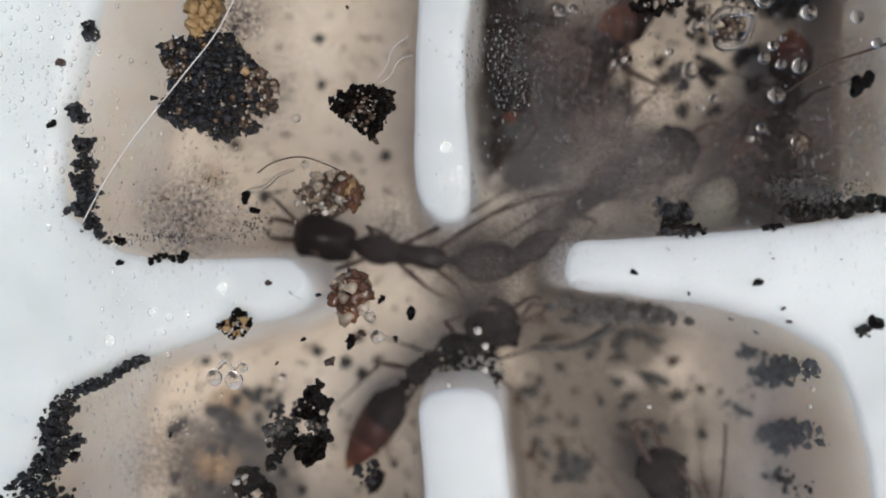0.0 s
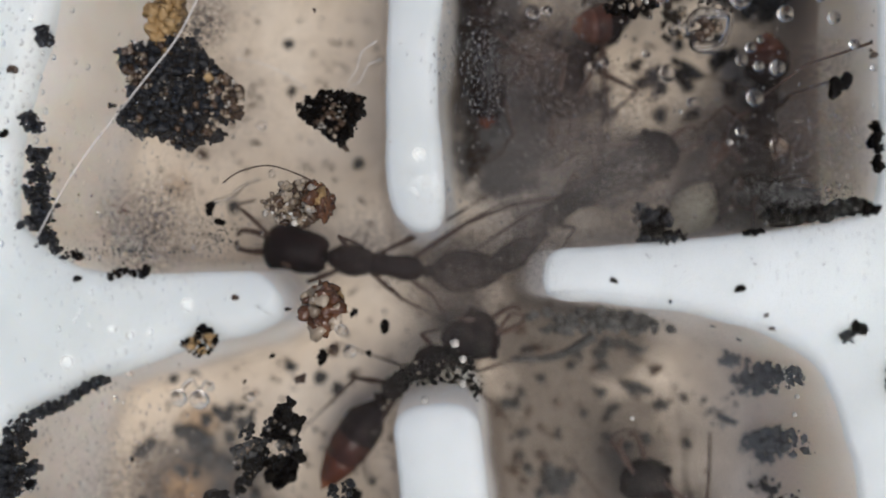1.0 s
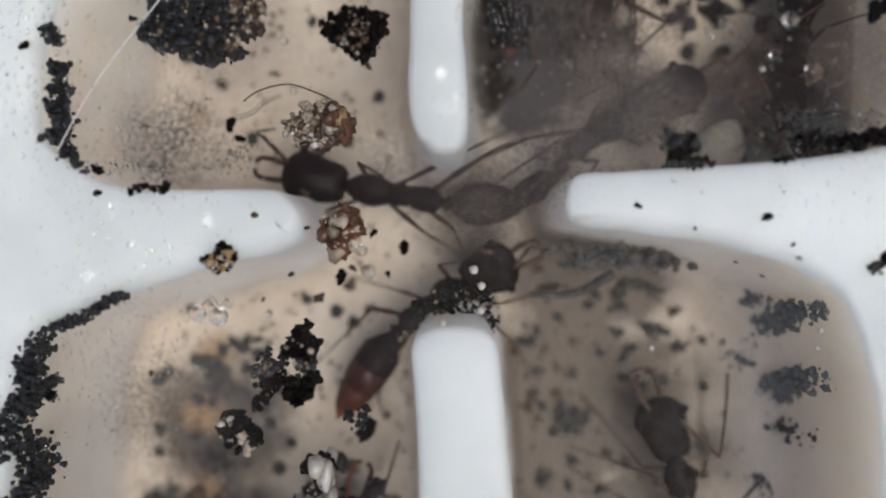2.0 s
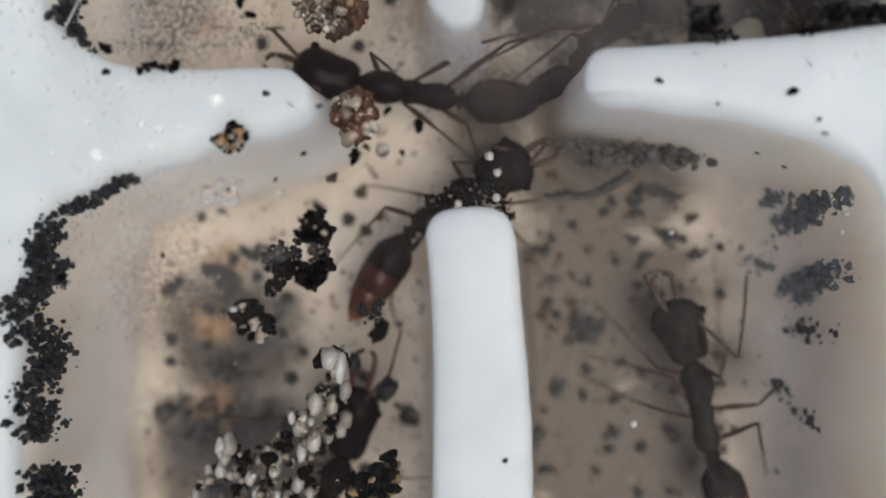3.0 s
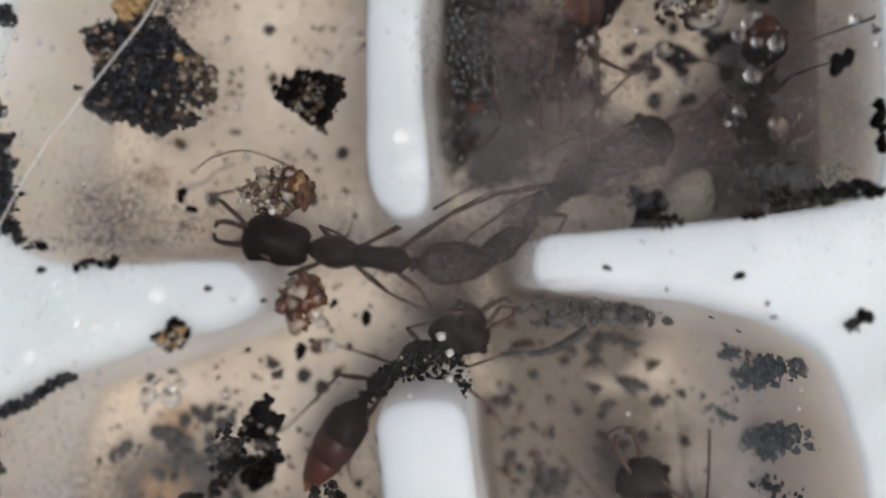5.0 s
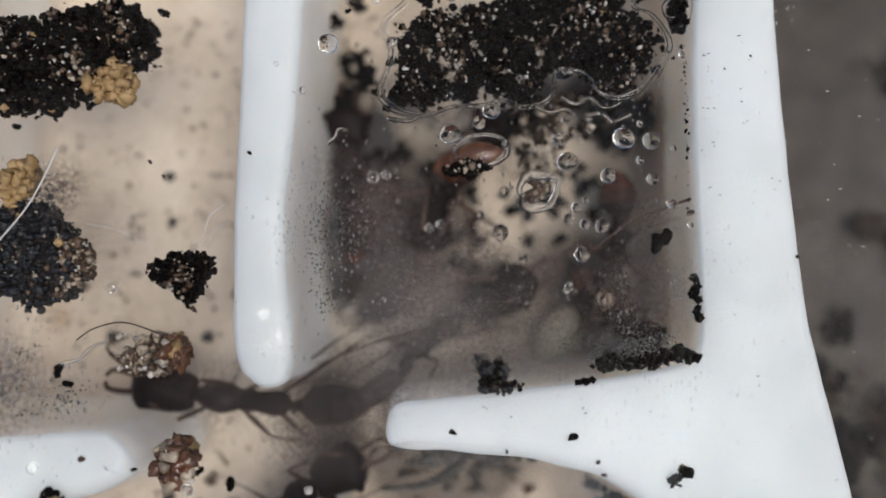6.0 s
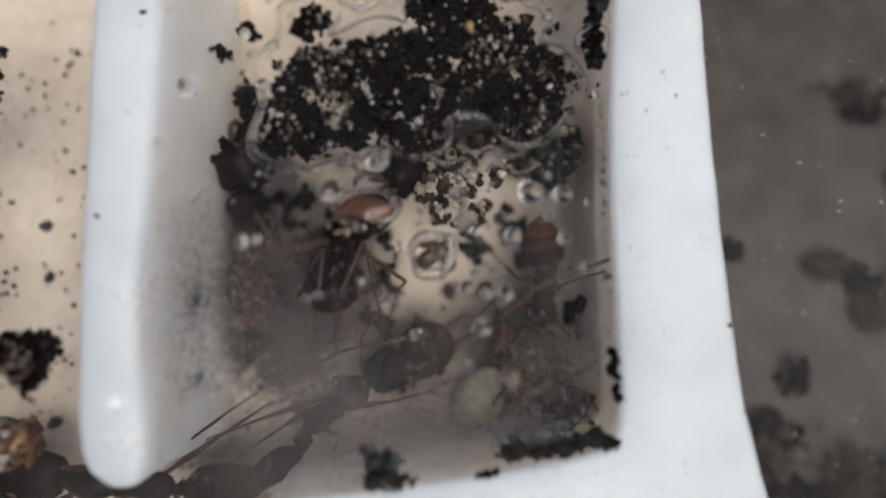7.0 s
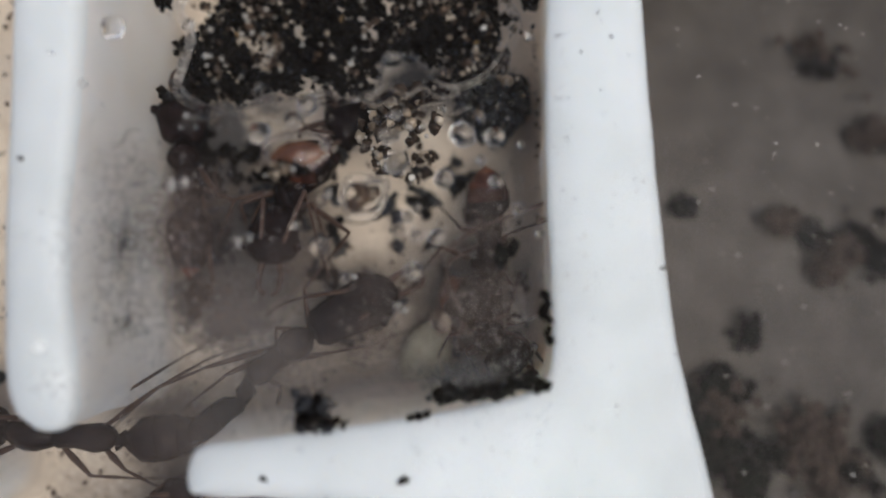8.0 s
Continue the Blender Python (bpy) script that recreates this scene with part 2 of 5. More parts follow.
def smooth_loop(pts, steps=6, closed=True):
    """A Catmull-Rom curve through the points."""
    n, out = len(pts), []
    for i in range(n if closed else n - 1):
        p = [Vector(pts[(i + k) % n] if closed else pts[min(max(i + k, 0), n - 1)]) for k in (-1, 0, 1, 2)]
        for s in range(steps):
            u = s / steps
            out.append(0.5 * (2 * p[1] + (p[2] - p[0]) * u + (2 * p[0] - 5 * p[1] + 4 * p[2] - p[3]) * u * u + (3 * p[1] - p[0] - 3 * p[2] + p[3]) * u ** 3))
    if not closed:
        out.append(Vector(pts[-1]))
    return out


def ring_tube(bm, rings):
    """Skin rings of points, closing both ends; returns the faces."""
    vs = [[bm.verts.new(p) for p in r] for r in rings]
    faces = []
    for a, b in zip(vs, vs[1:]):
        k = len(a)
        for i in range(k):
            faces.append(bm.faces.new((a[i], a[(i + 1) % k], b[(i + 1) % k], b[i])))
    faces.append(bm.faces.new(vs[0][::-1]))
    faces.append(bm.faces.new(vs[-1]))
    return faces


def tube(bm, pts, radii, seg=7):
    """A round rod along a line of points, with a radius at each."""
    pts = [Vector(p) for p in pts]
    rings = []
    for i, p in enumerate(pts):
        d = (pts[min(i + 1, len(pts) - 1)] - pts[max(i - 1, 0)]).normalized()
        u = d.cross(Vector((0, 0, 1)))
        u = u.normalized() if u.length > 1e-4 else Vector((1, 0, 0))
        v = u.cross(d).normalized()
        r = radii[i] if isinstance(radii, (list, tuple)) else radii
        rings.append([p + (u * math.cos(a) + v * math.sin(a)) * r for a in (2 * math.pi * k / seg for k in range(seg))])
    return ring_tube(bm, rings)


def spindle(bm, a, b, prof, flat=1.0, seg=14, rough=0.0):
    """A body turned round the line a-b: prof gives (share of the length, radius); flat squeezes its height."""
    a, b = Vector(a), Vector(b)
    d = b - a
    w = d.normalized()
    u = w.cross(Vector((0, 0, 1))).normalized()
    v = u.cross(w).normalized()
    rings = []
    for t, r in prof:
        c = a + d * t
        ring = []
        for k in range(seg):
            g = 2 * math.pi * k / seg
            p = c + (u * math.cos(g) + v * math.sin(g) * flat) * r
            if rough:
                p += Vector((noise.noise(p * 1.7), noise.noise(p * 1.7 + Vector((9, 1, 4))), noise.noise(p * 1.7 + Vector((3, 8, 2))))) * rough
            ring.append(p)
        rings.append(ring)
    return ring_tube(bm, rings)


def egg(r0=0.0, peak=1.0, n=9, power=0.5, skew=1.0):
    """A rounded profile of n rings."""
    out = []
    for i in range(n):
        t = i / (n - 1)
        t2 = 0.5 - 0.5 * math.cos(math.pi * t)
        s = math.sin(math.pi * t2 ** skew) ** power if 0 < i < n - 1 else 0.04
        out.append((t2, max(r0, peak * s)))
    return out


ICO = {}


def ico(sub):
    """Points and faces of a ball, made once."""
    if sub not in ICO:
        b = bmesh.new()
        bmesh.ops.create_icosphere(b, subdivisions=sub, radius=1.0)
        b.verts.index_update()
        ICO[sub] = ([v.co.copy() for v in b.verts], [[v.index for v in f.verts] for f in b.faces])
        b.free()
    return ICO[sub]


def lump(bm, c, r, rng, squash=(1, 1, 1), jag=0.35, sub=1):
    """An uneven grain."""
    pts, faces = ico(sub)
    turn = Euler((rng.uniform(0, 6), rng.uniform(0, 6), rng.uniform(0, 6))).to_matrix()
    off = Vector((rng.uniform(-50, 50), rng.uniform(-50, 50), rng.uniform(-50, 50)))
    vs = []
    for q in pts:
        p = turn @ (q * (r * (1 + jag * 2 * noise.noise(q * 1.3 + off))))
        vs.append(bm.verts.new((c[0] + p.x * squash[0], c[1] + p.y * squash[1], c[2] + p.z * squash[2])))
    for f in faces:
        bm.faces.new([vs[k] for k in f])
    return vs


# ---- the nest: walls, floor, cover pane ----
FLOOR = -8.0
TOP = -0.14  # wall tops, just under the pane


def wall_block(name, outline, label, steps=6, edge=0.22, hollow=None, widest=1.2):
    """An upright wall with a rounded upper edge, standing on the floor; hollow gives how far its foot draws back at a place."""
    loop = smooth_loop(outline, steps)
    n = len(loop)
    area = sum(loop[i].x * loop[(i + 1) % n].y - loop[(i + 1) % n].x * loop[i].y for i in range(n))
    if area < 0:
        loop.reverse()
    normals = []
    for i in range(n):
        d = (loop[(i + 1) % n] - loop[i - 1]).normalized()
        normals.append(Vector((d.y, -d.x)))
    bm = bmesh.new()
    prof = [(1.0, 0.0), (0.78, 0.025), (0.5, 0.13), (0.29, 0.29), (0.13, 0.5), (0.025, 0.78), (0, 1.0)]
    deep = -11.2 if name in ("wall_east", "wall_far_east") else FLOOR - 0.3
    foot = [(0.02, -2.0), (0.03, -3.2), (0.05, -4.2), (0.09, -5.4), (0.18, -6.2), (0.38, -6.9), (0.48, -7.3), (0.6, -7.6), (0.8, -7.85), (1.0, -7.97), (1.2, deep)]
    # the edge is rounder to south and east, partly imitating softer light on those sides
    soft = [min(widest, edge + 0.75 * max(0, q.x * 0.45 - q.y * 0.85)) for q in normals]
    rings = []
    for o, h in prof + foot:
        ring = []
        for p, q, r in zip(loop, normals, soft):
            z = TOP - h * r if (o, h) in prof else h
            w = -o * r if (o, h) in prof else o
            w += 0.10 * noise.noise(Vector((p.x * 0.8, p.y * 0.8, z * 0.5))) * min(1, -z)
            if hollow:
                k = hollow(p)
                w -= k * (min(1, -z / 4) if k > 0 else 1 - math.sqrt(1 - min(0.998, -z / 8) ** 2))
            ring.append(bm.verts.new((p.x + q.x * w, p.y + q.y * w, z)))
        rings.append(ring)
    for k, (a, b) in enumerate(zip(rings, rings[1:])):
        for i in range(n):
            j = (i + 1) % n
            f = bm.faces.new((a[i], b[i], b[j], a[j]))
            # the upper inner east face takes the paler copy, for light seeping through
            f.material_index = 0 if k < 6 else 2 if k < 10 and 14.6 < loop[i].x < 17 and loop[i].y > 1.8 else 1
    for tri in geometry.tessellate_polygon([[v.co for v in rings[0]]]):
        bm.faces.new([rings[0][k] for k in tri])
    bmesh.ops.recalc_face_normals(bm, faces=bm.faces[:])
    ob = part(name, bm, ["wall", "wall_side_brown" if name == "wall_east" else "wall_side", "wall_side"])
    for p in ob.data.polygons:
        if p.normal.z > 0.999:
            p.use_smooth = False
    return tagged(ob, label, "wall", kind="structure")


wall_block("wall_west", [
    (-28, 25), (-22, 25.5), (-13.4, 25), (-13.5, 16), (-13.85, 9.7), (-14.5, 7.4), (-14.95, 5.4), (-15.12, 3.3), (-14.95, 1.95), (-14.1, 1.15), (-12.6, 0.25),
    (-10.2, 0.02), (-6.95, 0.06), (-6.15, -0.25), (-5.74, -0.75), (-5.66, -1.35), (-5.95, -1.85), (-7.0, -2.28), (-9.0, -2.75), (-11.95, -3.7),
    (-13.9, -4.6), (-14.95, -5.0), (-15.4, -6.1), (-16.0, -8.2), (-16.4, -15), (-16.4, -25), (-22, -25.5), (-28, -25)],
    "white plastic nest wall with a rounded tongue between two chambers",
    hollow=lambda p: -0.6 * max(0, min(1, (-0.9 - p.y) / 1.6)) * max(0, min(1, (-5.6 - p.x) / 2)) * max(0, min(1, (p.x + 13.6) / 2)))
wall_block("wall_east", [
    (19.4, 25), (19.4, 17), (19.4, 12), (19.5, 7.3), (19.72, 3.0), (20.2, 0), (21, -5), (21.5, -14), (21.5, -25), (17.5, -25.4),
    (14.6, -25), (14.6, -15), (14.4, -8), (14.0, -6), (13.6, -4.55), (13.0, -3.45), (11.9, -2.65), (10.5, -2.12), (8.5, -1.62), (5.5, -1.25),
    (4.1, -1.1), (3.62, -0.65), (3.68, 0.2), (4.15, 0.66), (5.6, 0.74), (8.5, 0.93), (11.5, 1.2), (13.8, 1.5), (15.0, 1.95), (15.4, 2.95),
    (15.46, 4.7), (15.5, 6.4), (15.55, 8.7), (15.68, 11.7), (15.9, 14.7), (16.3, 19), (16.6, 25), (18, 25.4)],
    "thick white plastic outer nest wall with a side tongue",
    hollow=lambda p: -2.6 * max(0, min(1, (p.x - 4) / 9)) * (1 if p.x < 16 else 0) if p.y < -1.2 else 1.05 * max(0, min(1, (p.x - 13.2) / 1.5)) * (1 if 1.4 < p.y and p.x < 17.4 else 0) * min(1, max(0, (p.y - 1.4) / 0.8)))
wall_block("wall_north", [
    (-0.8, 25), (-1.25, 18), (-1.42, 15.4), (-1.63, 11.3), (-1.8, 8.4), (-1.88, 5.3), (-1.88, 3.2), (-1.65, 2.1), (-1.2, 1.5), (-0.65, 1.32), (-0.1, 1.5),
    (0.15, 2.1), (0.16, 3.2), (0.05, 5), (-0.05, 7), (0.12, 9), (0.5, 12.2), (0.75, 15.5), (0.95, 18.5), (1.2, 25), (0.2, 25.3)],
    "narrow white plastic partition with a rounded tip", widest=0.45)
wall_block("wall_south", [
    (-1.5, -25), (-1.45, -15), (-1.47, -9.5), (-1.68, -6.4), (-1.72, -5.5), (-1.4, -4.95), (-0.7, -4.72), (0.4, -4.7), (1.02, -5.02),
    (1.32, -5.8), (1.6, -8.5), (1.9, -11.4), (2.04, -14.9), (2.2, -25), (0.4, -25.3)],
    "white plastic partition with a rounded tip", widest=0.45)
for nm, y0, y1 in (("wall_end_north", 24.6, 28.0), ("wall_end_south", -28.0, -24.6)):
    wall_block(nm, [(-28, y0), (0, y0), (25, y0), (52, y0), (52, y1), (25, y1), (0, y1), (-28, y1)], "white plastic end wall of the nest", 2)
wall_block("wall_far_east", [(48, -24.4), (48, 0), (48, 24.4), (52, 24.4), (52, 0), (52, -24.4)], "white plastic far wall of the nest", 2)


def nest_floor():
    bm = bmesh.new()
    nx, ny = 160, 130
    grid = []
    for j in range(ny + 1):
        row = []
        for i in range(nx + 1):
            x, y = -28 + 48 * i / nx, -26 + 52 * j / ny
            h = 0.16 * noise.fractal(Vector((x * 0.35, y * 0.35, 3.1)), 1.0, 2.0, 4) + 0.06 * noise.noise(Vector((x * 1.9, y * 1.9, 7)))
            row.append(bm.verts.new((x, y, FLOOR + h)))
        grid.append(row)
    for j in range(ny):
        for i in range(nx):
            bm.faces.new((grid[j][i], grid[j][i + 1], grid[j + 1][i + 1], grid[j + 1][i]))
    return tagged(part("floor", bm, "floor"), "damp beige gypsum floor with dark specks and stains", "floor", kind="structure")


nest_floor()


def outer_floor():
    """The grey floor of the next compartment, beyond the thick wall."""
    bm = bmesh.new()
    grid = [[bm.verts.new((19 + 30 * i / 60, -25 + 50 * j / 100, FLOOR - 2.5 + 0.3 * noise.fractal(Vector((i * 0.21, j * 0.21, 9)), 1.0, 2.0, 4))) for i in range(61)] for j in range(101)]
    for j in range(100):
        for i in range(60):
            bm.faces.new((grid[j][i], grid[j][i + 1], grid[j + 1][i + 1], grid[j + 1][i]))
    return tagged(part("floor_outer", bm, "outer"), "grey damp floor of the neighbouring compartment", "floor", kind="structure")


def slab(bm, x0, x1, y0, y1, z0, z1, bevel=0.0):
    res = bmesh.ops.create_cube(bm, size=1.0)
    for v in res["verts"]:
        v.co = Vector(((x0 + x1) / 2 + v.co.x * (x1 - x0), (y0 + y1) / 2 + v.co.y * (y1 - y0), (z0 + z1) / 2 + v.co.z * (z1 - z0)))
    if bevel:
        bmesh.ops.bevel(bm, geom=bm.edges[:], offset=bevel, segments=2, affect="EDGES")


def table():
    bm = bmesh.new()
    slab(bm, -600, 600, -400, 400, -34, -12, 2)
    return tagged(part("table", bm, "table", smooth=False), "brown wooden table top under the nest", "table", kind="structure")


table()
outer_floor()


def cover_pane():
    bm = bmesh.new()
    slab(bm, -28, 52, -28, 28, 0.06, 1.6, 0.15)
    ob = part("cover_pane", bm, "pane", smooth=False)
    ob.visible_shadow = False
    return tagged(ob, "clear cover pane with condensation and dirt", "pane", kind="structure")


cover_pane()

# ---- builders of the things ----
def part_at(name, bm, mat, parent, origin, label="", smooth=True):
    """A part whose own origin lies at origin (in its parent's space), so that it can turn there."""
    bmesh.ops.translate(bm, vec=-Vector(origin), verts=bm.verts)
    ob = part(name, bm, mat, parent, label, smooth)
    ob.matrix_basis = Matrix.Translation(Vector(origin) * S)
    return ob


def lerp(a, b, t):
    return Vector(a) * (1 - t) + Vector(b) * t


def ant(label, jaw, neck, waist, girth_start, tail, legs, feelers, size=1.0, red=1, jaws="leg", group="ants in the nest", bite=1.0, fat=1.0):
    """A slender ant. The body points and the joints are places in the nest; legs: (place along the thorax, side, knee, ankle, tip)."""
    jaw, neck, waist, gs, tail = (Vector(p) for p in (jaw, neck, waist, girth_start, tail))
    o = lerp(neck, waist, 0.5)
    root = group_empty("ant", *o)
    tagged(root, label, "ant", group)
    J, N, W, G, T = (p - o for p in (jaw, neck, waist, gs, tail))
    up = Vector((0, 0, 1))
    # head with eyes and jaws
    hd = (J - N)
    hl = hd.length
    fw = hd.normalized()
    sd = up.cross(fw).normalized()
    bm = bmesh.new()
    spindle(bm, N - fw * 0.05, J, [(0, 0.3 * size), (0.04, 0.58 * size), (0.12, 0.8 * size), (0.26, 0.9 * size), (0.4, 0.95 * size), (0.54, 1.05 * size), (0.66, 1.12 * size), (0.76, 1.1 * size), (0.86, 0.95 * size), (0.93, 0.74 * size), (0.98, 0.48 * size), (1.0, 0.2 * size)], 0.68, 22)
    for v in bm.verts:  # the cleft at the back of the head
        q = v.co - N
        if q.dot(fw) < 0.3 * hl and abs(q.dot(sd)) < 0.5 * size:
            v.co += fw * (0.26 * size * (1 - abs(q.dot(sd)) / (0.5 * size)))
    head = part("head", bm, "chitin", root)
    for s in (-1, 1):
        bm = bmesh.new()
        e = lerp(N, J, 0.72) + sd * s * 1.04 * size + up * 0.28 * size
        lump(bm, e, 0.2 * size, random.Random(3), (1, 1, 1), 0.02, 2)
        part("eye", bm, "chitin", head, "small dark bulging eye")
        bm = bmesh.new()
        b0 = J + sd * s * 0.28 * size - fw * 0.3
        pts = [b0, b0 + fw * 0.6 * bite + sd * s * 0.13 * size, b0 + fw * 1.3 * bite + sd * s * 0.12 * size, b0 + fw * 1.5 * bite - sd * s * 0.16 * size]
        tube(bm, smooth_loop(pts, 4, False), [0.15 * size * (1 - 0.035 * i) for i in range(13)], 8)
        part("mandible", bm, jaws, head, "brown curved mandible")
    # feelers: an elbowed rod each, turning at its socket
    for s, elbow, mid, tip in feelers:
        b0 = lerp(N, J, 0.86) + sd * s * 0.35 * size + up * 0.42 * size
        e, m, t = (Vector(p) - o for p in (elbow, mid, tip))
        bm = bmesh.new()
        tube(bm, [b0, lerp(b0, e, 0.12), lerp(b0, e, 0.6), e], [0.07 * size, 0.085 * size, 0.1 * size, 0.085 * size], 7)
        fo = part_at("antenna", bm, "leg", root, b0)
        bm = bmesh.new()
        line = smooth_loop([e - b0, m - b0, t - b0], 6, False)
        tube(bm, line, [0.055 * size + 0.02 * size * math.sin(i * 2.2) * 0.4 for i in range(len(line))], 7)
        part("funiculus", bm, "leg", fo)
    # thorax in two swellings, with a waist node
    bm = bmesh.new()
    ax = W - N
    spindle(bm, N - ax * 0.03, N + ax * 0.5, [(0, 0.18 * size), (0.08, 0.34 * size), (0.25, 0.58 * size), (0.45, 0.7 * size), (0.62, 0.7 * size), (0.85, 0.52 * size), (1, 0.3 * size)], 0.95, 16)
    part("pronotum", bm, "chitin", root)
    bm = bmesh.new()
    spindle(bm, N + ax * 0.4, W, [(0, 0.34 * size), (0.15, 0.52 * size), (0.4, 0.46 * size), (0.7, 0.58 * size), (0.9, 0.46 * size), (1, 0.18 * size)], 1.0, 16)
    part("mesosoma", bm, "chitin", root)
    bm = bmesh.new()
    spindle(bm, W - (G - W) * 0.1, G + (G - W) * 0.15, [(0, 0.16 * size), (0.25, 0.26 * size), (0.5, 0.42 * size), (0.75, 0.3 * size), (1, 0.18 * size)], 1.25, 12)
    part("petiole", bm, "chitin", root)
    # gaster in overlapping plates
    gx = T - G
    plates = [(0.0, 0.4, 0.62, 0.9, 0.97), (0.35, 0.66, 0.95, 0.94, 0.82), (0.6, 0.87, 0.84, 0.72, 0.52), (0.81, 1.0, 0.54, 0.38, 0.08)]
    for i, (a, b, r0, r1, r2) in enumerate(plates):
        bm = bmesh.new()
        r0, r1, r2 = (v * 0.97 * size * fat for v in (r0, r1, r2))
        prof = [(0, r0 * (0.35 if i == 0 else 0.85)), (0.12, r0 * (0.7 if i == 0 else 1.0)), (0.5, r1), (0.9, r2), (1.0, r2 * 0.93)]
        spindle(bm, G + gx * a, G + gx * b, prof, 0.9, 18)
        mats = (("chitin", "chitin", "chitin", "chitin_red"), ("chitin", "chitin_red", "chitin_red", "chitin_amber"), ("chitin", "chitin_dusk", "chitin_red", "chitin_amber"))[red]
        part("gaster_plate", bm, mats[i], root, "" if not red or i == 0 else "red-brown gaster plate")
    # legs
    for along, s, knee, ankle, tip in legs:
        tsd = ax.normalized().cross(up).normalized() * s
        b0 = N + ax * along + tsd * 0.42 * size - up * 0.3 * size
        k, a, t = (Vector(p) - o for p in (knee, ankle, tip))
        bm = bmesh.new()
        tube(bm, [b0, lerp(b0, k, 0.15), lerp(b0, k, 0.45), lerp(b0, k, 0.9), k], [0.11 * size, 0.09 * size, 0.135 * size, 0.08 * size, 0.06 * size], 8)
        leg = part("leg", bm, "leg", root)
        bm = bmesh.new()
        tube(bm, [k, lerp(k, a, 0.1), lerp(k, a, 0.55), a], [0.05 * size, 0.06 * size, 0.07 * size, 0.04 * size], 7)
        part("tibia", bm, "leg", leg)
        bm = bmesh.new()
        ln = [lerp(a, t, i / 5) for i in range(6)]
        tube(bm, ln, [0.045 * size, 0.035 * size, 0.04 * size, 0.032 * size, 0.035 * size, 0.02 * size], 6)
        part("tarsus", bm, "leg", leg)
    return root


def inside(p, poly):
    """Is the point p within the outline?"""
    x, y, hit = p[0], p[1], False
    for (x0, y0), (x1, y1) in zip(poly, poly[1:] + poly[:1]):
        if (y0 > y) != (y1 > y) and x < (x1 - x0) * (y - y0) / (y1 - y0) + x0:
            hit = not hit
    return hit


def scatter(poly, n, rng):
    xs, ys = [p[0] for p in poly], [p[1] for p in poly]
    out = []
    while len(out) < n:
        p = (rng.uniform(min(xs), max(xs)), rng.uniform(min(ys), max(ys)))
        if inside(p, poly):
            out.append(p)
    return out


def grains(points, rng, r0, r1, z0, z1, jag=0.6, sub=2, flat=1.0, oblong=1.0):
    bm = bmesh.new()
    for x, y in points:
        r = r0 + (r1 - r0) * rng.random() ** 2
        lump(bm, (x, y, rng.uniform(z0, z1)), r, rng, (rng.uniform(0.7, 1.2) / oblong ** 0.4, rng.uniform(0.7, 1.2) * oblong, flat), jag, sub)
    return bm


def blob(cx, cy, rx, ry, turn=0.0, n=14, rng=None, wob=0.25):
    """An uneven closed outline round a middle."""
    rng = rng or random.Random(int(abs(cx * 31 + cy * 17) * 10))
    out = []
    for i in range(n):
        a = 2 * math.pi * i / n
        k = 1 + rng.uniform(-wob, wob)
        x, y = rx * k * math.cos(a), ry * k * math.sin(a)
        c, s = math.cos(radians(turn)), math.sin(radians(turn))
        out.append((cx + x * c - y * s, cy + x * s + y * c))
    return out


